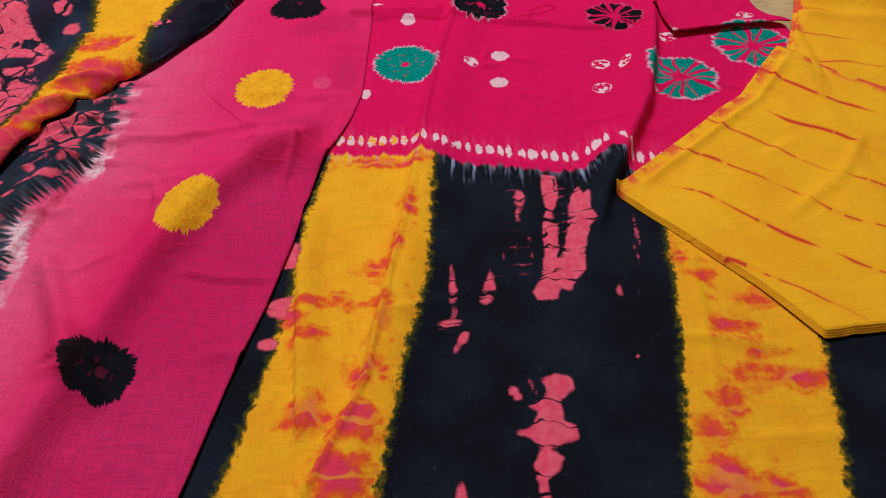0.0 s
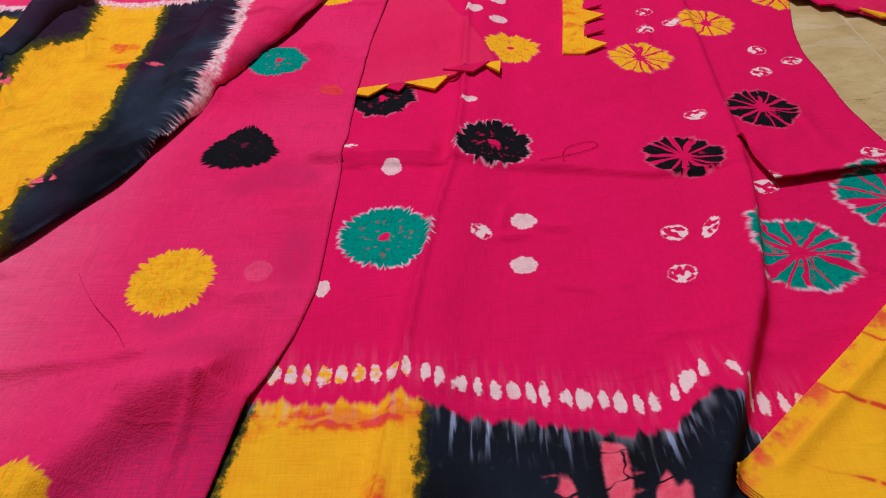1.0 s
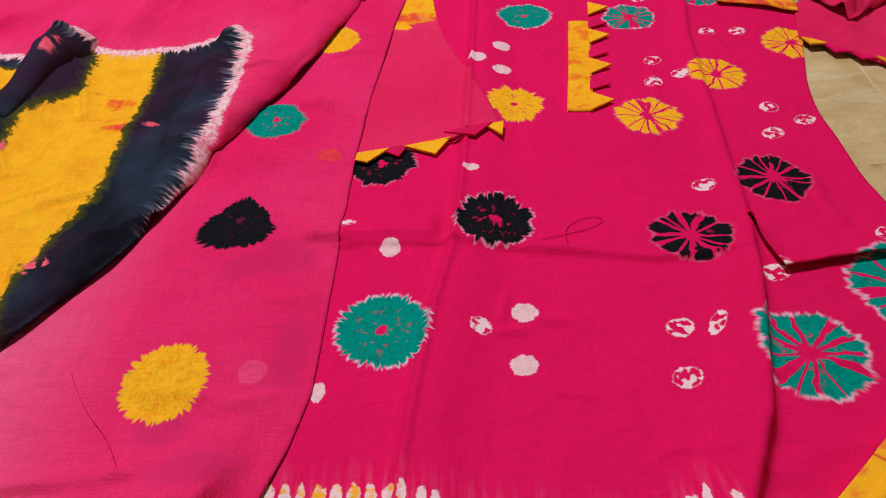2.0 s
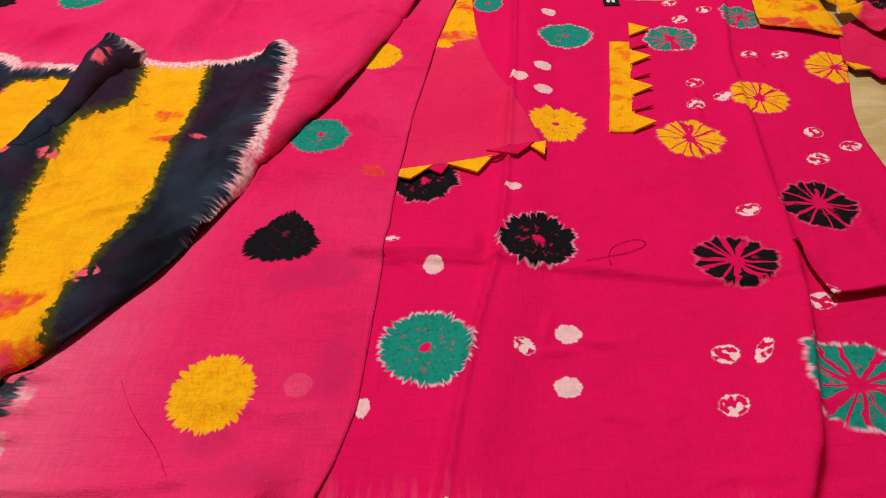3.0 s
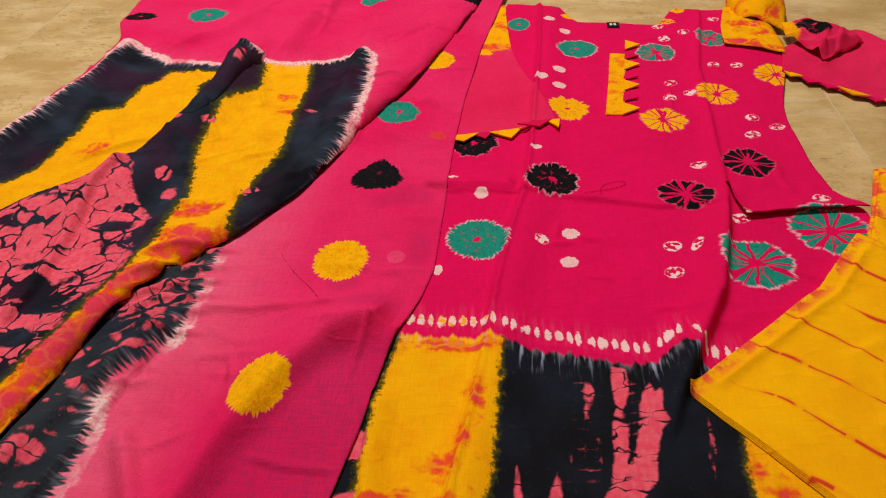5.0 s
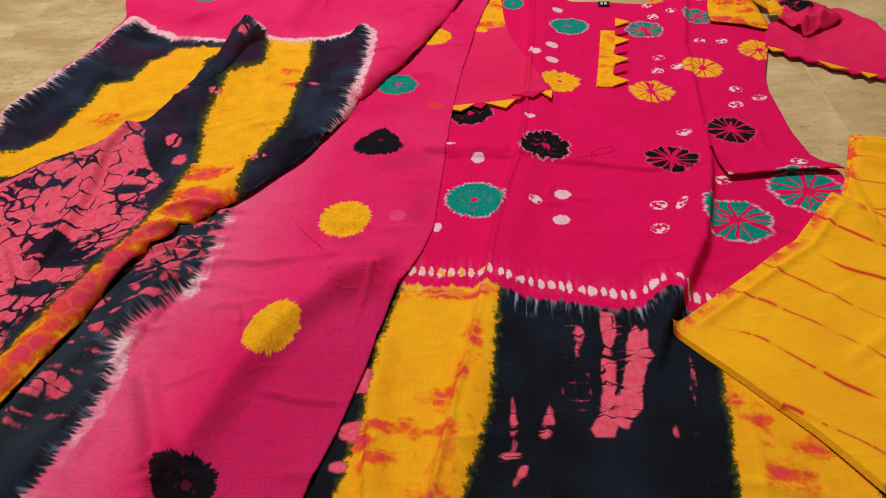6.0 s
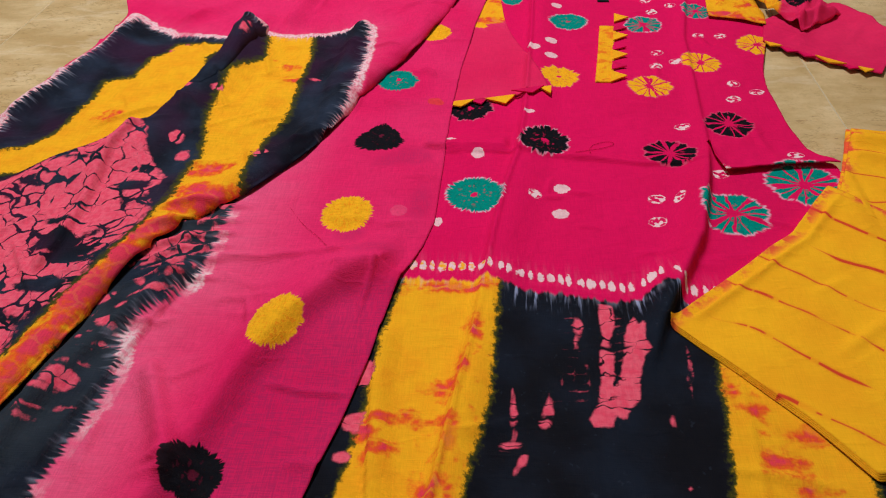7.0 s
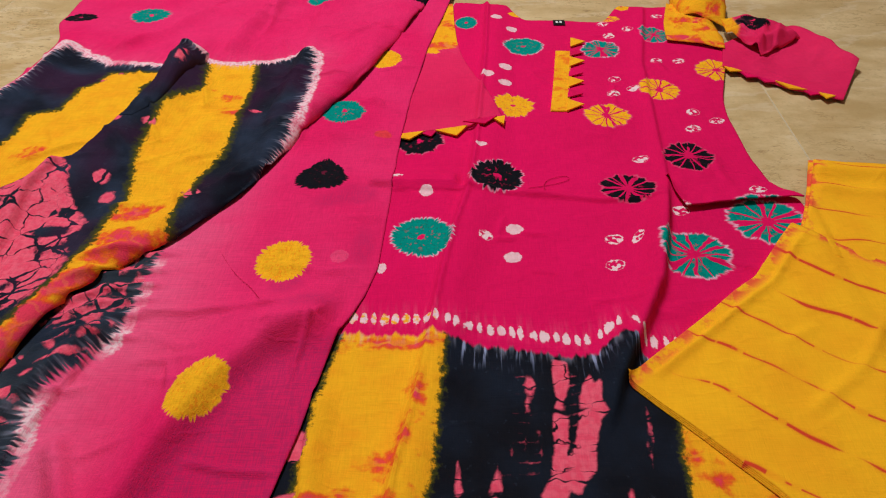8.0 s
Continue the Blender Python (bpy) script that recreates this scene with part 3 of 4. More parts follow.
def kurta_height(x, y):
    z = 0.008 + ripple(x, y, 3, 0.16, 0.0022) + ripple(x, y, 5, 0.05, 0.0005)
    z += ledge(x, y, LEFT_CREASE, 0.0085, 0.0022, 0.02, 0.06) + ridge(x, y, LEFT_CREASE, 0.0065, 0.0035, 0.006)
    z += ridge(x, y, RIGHT_CREASE[3:], 0.022, 0.006, 0.024, 0.10) + ridge(x, y, RIGHT_CREASE[:5], 0.006, 0.004, 0.014, 0.04)
    z += ridge(x, y, [(-0.10, 0.722), (0.01, 0.719), (0.063, 0.712), (0.19, 0.693), (0.278, 0.70)], 0.0055, 0.006, 0.003, 0.03)
    z += ledge(x, y, [(-0.12, 0.726), (0.012, 0.722)], 0.0085, 0.0012, 0.015, 0.05)
    z += ledge(x, y, [(-0.128, 0.40), (-0.126, 0.309), (-0.113, 0.194), (-0.107, 0.14)], 0.009, 0.0012, 0.03, 0.03)
    z += ledge(x, y, [(-0.012, 0.50), (-0.020, 0.44), (-0.035, 0.35), (-0.050, 0.27), (-0.066, 0.18)], 0.0035, 0.0015, 0.03, 0.04)
    z += ridge(x, y, [(0.09, 0.42), (0.085, 0.30), (0.084, 0.05)], 0.0012, 0.003, 0.003, 0.05)
    z += ridge(x, y, [(0.232, 0.36), (0.225, 0.25), (0.21, 0.08)], 0.0016, 0.004, 0.004, 0.05)
    return z + creases(x, y, 12, 46, (-0.15, 0.05, 0.44, 1.3), 0.0036)


def stripes_of_kurta(x, y):
    ys = (-0.03, 0.11, 0.16, 0.23, 0.30, 0.37, 0.46)
    e0 = np.interp(y, ys, (-0.182, -0.155, -0.145, -0.134, -0.128, -0.125, -0.112))
    e1 = np.interp(y, ys, (-0.062, -0.044, -0.038, -0.025, -0.012, -0.006, -0.002))
    e2 = np.interp(y, ys, (0.158, 0.178, 0.189, 0.200, 0.209, 0.215, 0.222))
    e3 = np.interp(y, ys, (0.272, 0.290, 0.304, 0.316, 0.325, 0.335, 0.345))
    return np.maximum(np.minimum(x - e0, e1 - x), np.minimum(x - e2, e3 - x))


K_SPOTS = [(x, y, r, r * q, 0, c, k, h) for x, y, r, q, c, k, h in (
    (-0.036, 0.624, 0.0405, 1.0, TEAL, 0.0, 0.75), (0.057, 0.745, 0.038, 1.0, INK, 0.3, 0.5), (0.227, 0.722, 0.040, 0.86, INK, 1.0, 0.1),
    (0.322, 0.797, 0.036, 1.05, INK, 1.0, 0.1), (0.087, 0.936, 0.034, 1.05, GOLD, 0.25, 0.1), (0.226, 0.907, 0.037, 1.0, GOLD, 0.9, 0.1),
    (0.320, 0.986, 0.035, 1.05, GOLD, 0.9, 0.1), (0.114, 1.146, 0.037, 1.0, TEAL, 0.0, 0.7), (0.247, 1.131, 0.036, 1.0, TEAL, 0.9, 0.6),
    (0.012, 1.250, 0.022, 1.3, TEAL, 0.0, 0.4), (0.350, 1.189, 0.030, 1.1, TEAL, 0.9, 0.4), (0.425, 1.051, 0.036, 1.1, GOLD, 0.9, 0.1),
    (0.282, 0.592, 0.046, 0.95, TEAL, 0.97, 0.6), (0.385, 0.655, 0.050, 0.9, TEAL, 0.97, 0.55), (-0.052, 0.838, 0.036, 1.0, INK, 0.3, 0.2),
    (0.112, 1.285, 0.022, 0.6, GOLD, 0.6, 0.0), (0.278, 1.262, 0.024, 0.6, GOLD, 0.9, 0.0), (0.312, 1.318, 0.016, 1.2, GOLD, 0.6, 0.0),
    (0.086, 1.345, 0.016, 1.4, GOLD, 0.6, 0.0))]
for x, y in ((0.076, 0.638), (0.072, 0.588), (0.079, 1.061), (0.077, 1.008), (0.049, 1.031),
             (0.069, 1.258), (0.096, 1.214)):
    K_SPOTS.append((x, y, 0.0116, 0.0108, 0, CHALK, 1.5, 0.5))
for x, y in ((0.194, 0.620), (0.188, 0.573), (0.256, 0.791), (0.335, 1.088), (0.372, 1.086), (0.254, 1.020), (0.246, 0.973),
             (0.279, 0.989), (0.356, 0.916), (0.386, 0.892), (0.346, 0.870), (0.285, 0.676), (0.389, 0.712), (0.370, 1.269), (0.306, 1.211),
             (0.269, 1.184), (0.228, 1.262), (0.266, 1.240)):
    K_SPOTS.append((x, y, 0.0130 if y < 0.9 else 0.0115, 0.0100, 25, CHALK, 2.0, 0.2))


K_SPOTS += [(-0.036, 0.712, 0.010, 0.010, 0, CHALK, 1.5, 0.4), (-0.079, 0.744, 0.012, 0.006, 0, CHALK, 2.0, 0.2), (-0.080, 0.566, 0.006, 0.010, 0, CHALK, 1.5, 0.2)]
K_SPOTS += [(0.041, 0.624, 0.010, 0.0085, -35, CHALK, 2.0, 0.4), (0.037, 0.817, 0.009, 0.0065, 0, CHALK, 1.5, 0.4)]
K_SPOTS.append((0.222, 0.621, 0.014, 0.006, 60, CHALK, 2.0, 0.3))


def kurta_fields(x, y):
    rise = np.array(BORDER)
    down = np.interp(x, rise[:, 0], rise[:, 1]) - y
    stripe = stripes_of_kurta(x, y)
    lean = x - 0.006 * smooth(y, 0.29, 0.42)
    big = np.maximum.reduce([in_shape(lean, y, [(0.098, 0.433), (0.113, 0.43), (0.112, 0.399), (0.105, 0.38), (0.11, 0.365), (0.11, 0.337), (0.106, 0.311), (0.107, 0.292), (0.104, 0.278), (0.086, 0.277), (0.083, 0.285), (0.093, 0.305), (0.097, 0.331), (0.095, 0.359), (0.099, 0.384), (0.097, 0.411)]),
                             in_shape(x + 0.006, y, [(0.136, 0.399), (0.144, 0.412), (0.147, 0.399), (0.153, 0.404), (0.152, 0.38), (0.158, 0.368), (0.149, 0.361), (0.142, 0.337), (0.138, 0.31), (0.128, 0.298), (0.122, 0.287), (0.11, 0.293), (0.107, 0.303), (0.113, 0.321), (0.123, 0.337), (0.129, 0.362), (0.132, 0.384)]),
                             in_shape(x, y, [(0.082, 0.2), (0.093, 0.205), (0.106, 0.201), (0.107, 0.192), (0.095, 0.182), (0.096, 0.165), (0.104, 0.161), (0.105, 0.15), (0.089, 0.145), (0.082, 0.143), (0.092, 0.136), (0.089, 0.128), (0.078, 0.116), (0.079, 0.102), (0.072, 0.102), (0.072, 0.115), (0.069, 0.13), (0.077, 0.143), (0.069, 0.15), (0.058, 0.155), (0.072, 0.161), (0.076, 0.172), (0.071, 0.177), (0.08, 0.182), (0.085, 0.188)]),
                             in_shape(x, y, [(0.012, 0.317), (0.017, 0.286), (0.01, 0.286)]), in_shape(x, y, [(0.048, 0.313), (0.052, 0.289), (0.039, 0.288)]), in_shape(x, y, [(0.016, 0.122), (0.022, 0.1), (0.01, 0.1)]),
                             ovals(x, y, [(0.08, 0.4, 0.005, 0.011, 0), (0.077, 0.379, 0.002, 0.009, 0), (0.042, 0.28, 0.006, 0.005, 0), (0.013, 0.28, 0.003, 0.005, 0), (0.014, 0.266, 0.002, 0.006, 0), (0.01, 0.254, 0.01, 0.004, 15), (0.021, 0.24, 0.004, 0.007, -20), (0.016, 0.232, 0.002, 0.004, -30), (0.187, 0.356, 0.001, 0.01, 0), (0.182, 0.33, 0.001, 0.006, 0), (0.159, 0.287, 0.002, 0.005, 0), (0.162, 0.221, 0.002, 0.002, 0), (0.059, 0.19, 0.004, 0.004, 0), (0.062, 0.185, 0.003, 0.003, 0), (0.074, 0.193, 0.001, 0.005, 20)])])
    side_blot = ovals(x, y, [(-0.135, 0.33, 0.012, 0.016, 0), (-0.128, 0.272, 0.020, 0.012, 0), (-0.14, 0.235, 0.008, 0.006, 0), (-0.16, 0.40, 0.02, 0.03, 0)])
    comb = np.maximum(ovals(x, y, [(0.073 + 0.003 * (k % 2), 0.306 + 0.0105 * k, 0.024 - 0.0014 * k, 0.0020, 4 - 3 * (k % 3)) for k in range(11)]),
                      ovals(x, y, [(0.073 + 0.013 * k, 0.335, 0.0018, 0.035 - 0.012 * abs(k), 0) for k in (-1, 0, 1)]))
    ladder = ovals(x, y, [(0.120, 0.412 - 0.011 * k, 0.013 - 0.001 * k, 0.0022, 5 * (k % 3)) for k in range(6)])
    faint = np.maximum(comb, ladder) - 0.0021
    blot = np.clip(np.maximum(np.maximum(big, faint), side_blot), -0.05, 0.03)
    ember = np.clip(ovals(x, y, [(-0.057, 0.312, 0.015, 0.013, 0), (-0.108, 0.275, 0.022, 0.007, 0), (-0.066, 0.275, 0.020, 0.007, 0), (-0.028, 0.375, 0.006, 0.020, 0),
                                 (-0.056, 0.205, 0.016, 0.012, 0), (-0.098, 0.172, 0.020, 0.014, 0), (-0.062, 0.160, 0.020, 0.018, 0), (-0.070, 0.122, 0.022, 0.022, 0),
                                 (-0.06, 0.09, 0.025, 0.02, 0), (0.243, 0.250, 0.016, 0.012, 0), (0.263, 0.232, 0.014, 0.008, -30), (0.248, 0.209, 0.018, 0.008, 0),
                                 (0.29, 0.200, 0.030, 0.009, 0), (0.225, 0.174, 0.009, 0.020, 0), (0.205, 0.152, 0.012, 0.016, 0), (0.208, 0.118, 0.024, 0.024, 0),
                                 (0.244, 0.115, 0.014, 0.010, -40), (0.19, 0.085, 0.02, 0.02, 0), (0.235, 0.30, 0.010, 0.014, 0), (0.22, 0.335, 0.006, 0.012, 0), (-0.10, 0.245, 0.018, 0.005, 20), (-0.045, 0.245, 0.010, 0.012, 0), (-0.128, 0.262, 0.012, 0.010, 0), (-0.035, 0.335, 0.005, 0.012, 0), (0.275, 0.275, 0.010, 0.006, 0)]), -0.06, 0.03)
    top_ember = -np.abs(y - np.interp(x, (-0.12, 0.0), (0.456, 0.452))) + 0.006
    fields = spot_fields(x, y, K_SPOTS)
    fields["zone"] = (down, x + 0.3, np.clip(stripe, -0.06, 0.06))
    fields["extra"] = (blot, np.maximum(ember, np.where(x < 0, top_ember, -0.06)), 0.0 * x)
    return fields


def side_fold(kurta):
    """The side seam's surplus, folded down over the body with a free lower edge."""
    upper = [(0.278, 0.744), (0.304, 0.760), (0.340, 0.762), (0.380, 0.757), (0.411, 0.738)]
    lower = [(0.279, 0.736), (0.283, 0.708), (0.291, 0.676), (0.306, 0.679), (0.330, 0.684), (0.376, 0.690), (0.440, 0.694)]
    x, y = sheet(upper, lower, 0.0025, curve=straight)
    u = np.linspace(0, 1, x.shape[1])[None, :] + 0 * x
    z = kurta_height(x, y) + 0.0006 + 0.010 * u**1.6 + ripple(x, y, 81, 0.05, 0.0012)
    fold = cloth_mesh("side_fold", x, y, z, kurta_fields(x, y), KURTA, 0.0025)
    fold.parent = kurta


def build_kurta():
    def scoop(x, y, u, v):
        return -0.075 * smooth(0.118 - np.abs(x - 0.194), 0.0, 0.05) * smooth(v, 0.86, 1.0)

    kurta = tagged(new("kurta"), "pink tie-dye cotton kurta with spots and a striped hem, laid flat", "kurta")
    x, y = sheet(K_LEFT, K_RIGHT, 0.003, top=scoop)
    z = kurta_height(x, y)
    body = cloth_mesh("body", x, y, z, kurta_fields(x, y), KURTA)
    body.parent = kurta
    side_fold(kurta)
    neck_tag(kurta)
    placket(kurta)
    left_sleeve(kurta)
    right_sleeve(kurta)
    return kurta


def kz(x, y):
    return float(kurta_height(np.array([x]), np.array([y]))[0])


def neck_tag(kurta):
    bm = bmesh.new()
    box(bm, 0.185, 1.241, kz(0.185, 1.241) + 0.0022, 0.022, 0.021, 0.0016, 0.0005)
    tag = bm_mesh("size_label", bm, BLACK_TAPE, kurta, "small black woven size label")
    bm = bmesh.new()
    for cx in (0.181, 0.188):
        box(bm, cx, 1.241, kz(0.185, 1.241) + 0.0032, 0.0045, 0.008, 0.0006)
    bm_mesh("mark", bm, WHITE_YARN, tag, "pale woven marks")


def placket(kurta):
    x, y = sheet([(0.143, 0.920), (0.156, 1.02), (0.168, 1.122)], [(0.171, 0.919), (0.183, 1.02), (0.196, 1.121)], 0.003)
    strip = cloth_mesh("placket", x, y, kurta_height(x, y) + 0.0028, {}, PLACKET, 0.0024)
    strip.parent = kurta
    tagged(strip, "golden cotton placket strip with orange dye")
    for n in range(7):
        f = n / 6
        px, py = 0.199 - 0.0275 * f, 1.154 - 0.219 * f
        gold = n % 2 == 0
        w, long = (0.018, 0.023) if gold else (0.015, 0.021)
        z = kz(px, py) + (0.0032 if gold else 0.0018)
        flap("trim_triangle", (px, py + w), (px - 0.004, py - w), (px + long, py - 0.002 - 0.004 * (not gold)), z, GOLD_TRIM if gold else PINK_TRIM, kurta)


def trim(parent, line, sizes, z_of, first):
    """Folded triangles along a sleeve's hem; sizes: base, point length and colour."""
    q = spline(line, 200)
    d = np.concatenate([[0], np.cumsum(np.linalg.norm(np.diff(q, axis=0), axis=1))])
    at = first
    for base, long, gold in sizes:
        a = q[min(199, np.searchsorted(d, at))]
        b = q[min(199, np.searchsorted(d, at + base))]
        e = (b - a) / (np.linalg.norm(b - a) + 1e-9)
        out = np.array((e[1], -e[0]))
        tip = a * 0.45 + b * 0.55 + out * long
        z = z_of((a[0] + b[0]) / 2, (a[1] + b[1]) / 2)
        flap("trim_triangle", a - out * 0.002, b - out * 0.002, tip, z + (0.001 if gold else -0.0005), GOLD_TRIM if gold else PINK_TRIM, parent, lift=0.0)
        at += base * 0.86


def sleeve_fields(x, y, cap, spots):
    fields = spot_fields(x, y, spots)
    fields["zone"] = (cap, x + y, 0.0 * x + 0.05)
    fields["extra"] = (0.0 * x - 0.05, ripple(x, y, 9, 0.07, 0.02) - 0.004, 0.0 * x)
    return fields


def left_sleeve(kurta):
    x, y = sheet([(-0.125, 0.836), (-0.12, 0.98), (-0.10, 1.13), (-0.055, 1.27), (-0.03, 1.33)], [(0.070, 0.888), (0.055, 0.94), (0.036, 1.003), (0.006, 1.104), (-0.007, 1.196), (-0.015, 1.33)], 0.003)
    z = kurta_height(x, y) + 0.0045 + ripple(x, y, 21, 0.14, 0.0015)
    cap = y - 1.124 - 0.48 * (x + 0.028) + ripple(x, y, 23, 0.04, 0.012)
    sleeve = cloth_mesh("sleeve", x, y, z, sleeve_fields(x, y, cap, []), SLEEVE, 0.003)
    sleeve.parent = kurta
    tagged(sleeve, "pink sleeve with a golden cap folded across the chest")
    trim(sleeve, [(-0.10, 0.843), (-0.02, 0.861), (0.073, 0.888)], [(0.056, 0.016, True), (0.026, 0.013, False), (0.050, 0.021, True), (0.052, 0.014, False), (0.022, 0.020, True)],
         lambda px, py: kz(px, py) + 0.004, 0.0)


def right_sleeve(kurta):
    # golden cap on the shoulder
    x, y = sheet([(0.366, 1.158), (0.374, 1.225), (0.394, 1.305)], [(0.457, 1.122), (0.470, 1.185), (0.458, 1.290)], 0.003)
    z = kurta_height(x, y) * smooth(x, 0.475, 0.455) + 0.0045 * smooth(x, 0.480, 0.455) + 0.0035 + ripple(x, y, 31, 0.07, 0.0025)
    z += ridge(x, y, [(0.375, 1.20), (0.41, 1.215), (0.455, 1.20)], 0.005, 0.006, 0.010, 0.02) + ridge(x, y, [(0.40, 1.26), (0.43, 1.235), (0.462, 1.215)], 0.007, 0.006, 0.010, 0.02)
    cap = cloth_mesh("sleeve_cap", x, y, z, sleeve_fields(x, y, 0.05 + 0 * x, []), SLEEVE, 0.002)
    cap.parent = kurta
    tagged(cap, "golden sleeve cap with orange dye")
    # the lower half of the sleeve, flat on the floor
    x, y = sheet([(0.438, 1.062), (0.505, 1.008), (0.548, 0.975), (0.592, 0.952)], [(0.462, 1.150), (0.520, 1.190), (0.600, 1.190), (0.655, 1.060)], 0.003)
    z = 0.008 + 0.004 * smooth(x, 0.48, 0.44) + ripple(x, y, 33, 0.09, 0.003)
    z += ridge(x, y, [(0.60, 1.20), (0.63, 1.13), (0.648, 1.06)], 0.014, 0.02, 0.02) + creases(x, y, 19, 10, (0.46, 0.98, 0.62, 1.15), 0.004, -0.5)
    sleeve = cloth_mesh("sleeve", x, y, z, sleeve_fields(x, y, -0.1 + 0 * x, []), SLEEVE, 0.003)
    sleeve.parent = kurta
    tagged(sleeve, "crumpled pink sleeve thrown out sideways")
    trim(sleeve, [(0.438, 1.062), (0.505, 1.008), (0.548, 0.975), (0.592, 0.952)], [(0.032, 0.011, True), (0.034, 0.011, False), (0.034, 0.010, False), (0.05, 0.010, True), (0.028, 0.010, False), (0.024, 0.012, True)],
         lambda px, py: 0.009, 0.0)
    # the turned-back half, standing up in a fold
    x, y = sheet([(0.474, 1.178), (0.490, 1.145), (0.512, 1.098), (0.535, 1.112), (0.570, 1.138), (0.60, 1.160)], [(0.472, 1.212), (0.498, 1.215), (0.525, 1.215), (0.560, 1.190), (0.590, 1.185), (0.62, 1.165)], 0.003)
    d = np.minimum(to_line(x, y, [(0.474, 1.178), (0.490, 1.145), (0.512, 1.098), (0.535, 1.112), (0.570, 1.138), (0.60, 1.160)])[0], 0.05)
    z = 0.012 + 0.019 * np.sqrt(np.clip(d / 0.05, 0, 1)) * smooth(x, 0.62, 0.55) + ripple(x, y, 35, 0.05, 0.004)
    z += ridge(x, y, [(0.47, 1.18), (0.505, 1.15), (0.515, 1.10)], 0.012, 0.006, 0.010, 0.02) + ridge(x, y, [(0.49, 1.10), (0.54, 1.14), (0.60, 1.165)], 0.010, 0.006, 0.010, 0.02) + creases(x, y, 27, 12, (0.47, 1.07, 0.61, 1.2), 0.005, -0.5)
    dd, _, side = to_line(x, y, [(0.470, 1.04), (0.478, 1.12), (0.490, 1.17), (0.492, 1.24)])
    fold = cloth_mesh("sleeve_fold", x, y, z, sleeve_fields(x, y, dd * side, [(0.518, 1.188, 0.034, 0.030, 0, INK, 0.0, 0.0)]), SLEEVE, 0.003)
    fold.parent = sleeve
    # the golden top of the sleeve, puffed up behind the shoulder
    x, y = sheet([(0.412, 1.245), (0.405, 1.31), (0.42, 1.40)], [(0.482, 1.215), (0.500, 1.29), (0.51, 1.38)], 0.003)
    u = np.linspace(0, 1, x.shape[1])[None, :] + 0 * x
    z = 0.012 + 0.040 * np.sqrt(np.clip(1 - (2 * u - 1) ** 2, 0, 1)) * smooth(y, 1.20, 1.28) + ripple(x, y, 37, 0.05, 0.004)
    puff = cloth_mesh("sleeve_puff", x, y, z, sleeve_fields(x, y, 0.05 + 0 * x, []), SLEEVE, 0.003)
    puff.parent = sleeve


build_kurta()


# ---- the dupatta ----
D_RIGHT = [(-0.20, 0.02), (-0.166, 0.193), (-0.148, 0.268), (-0.132, 0.349), (-0.121, 0.428), (-0.1145, 0.464), (-0.113, 0.469), (-0.105, 0.487), (-0.094, 0.518), (-0.084, 0.565), (-0.082, 0.68),
           (-0.081, 0.80), (-0.072, 0.95), (-0.054, 1.13), (-0.018, 1.36), (-0.005, 1.46)]
D_LEFT = [(-0.62, 0.02), (-0.60, 0.35), (-0.58, 0.7), (-0.56, 1.0), (-0.55, 1.2), (-0.55, 1.46)]
FOLD_EDGE = [(-0.54, 0.12), (-0.492, 0.24), (-0.460, 0.345), (-0.448, 0.43), (-0.425, 0.505), (-0.385, 0.565), (-0.338, 0.615), (-0.302, 0.668), (-0.262, 0.735),
             (-0.232, 0.82), (-0.205, 0.89), (-0.168, 0.97), (-0.138, 1.06), (-0.105, 1.18), (-0.065, 1.33), (-0.045, 1.44)]
UPPER_LEFT = [(-0.92, 0.12), (-0.86, 0.4), (-0.80, 0.68), (-0.765, 0.85), (-0.748, 0.98), (-0.728, 1.14), (-0.768, 1.25), (-0.776, 1.36), (-0.78, 1.44)]
RUCK = [(-0.445, 1.12), (-0.462, 1.05), (-0.470, 0.985), (-0.50, 0.87), (-0.527, 0.755), (-0.60, 0.675), (-0.72, 0.60)]


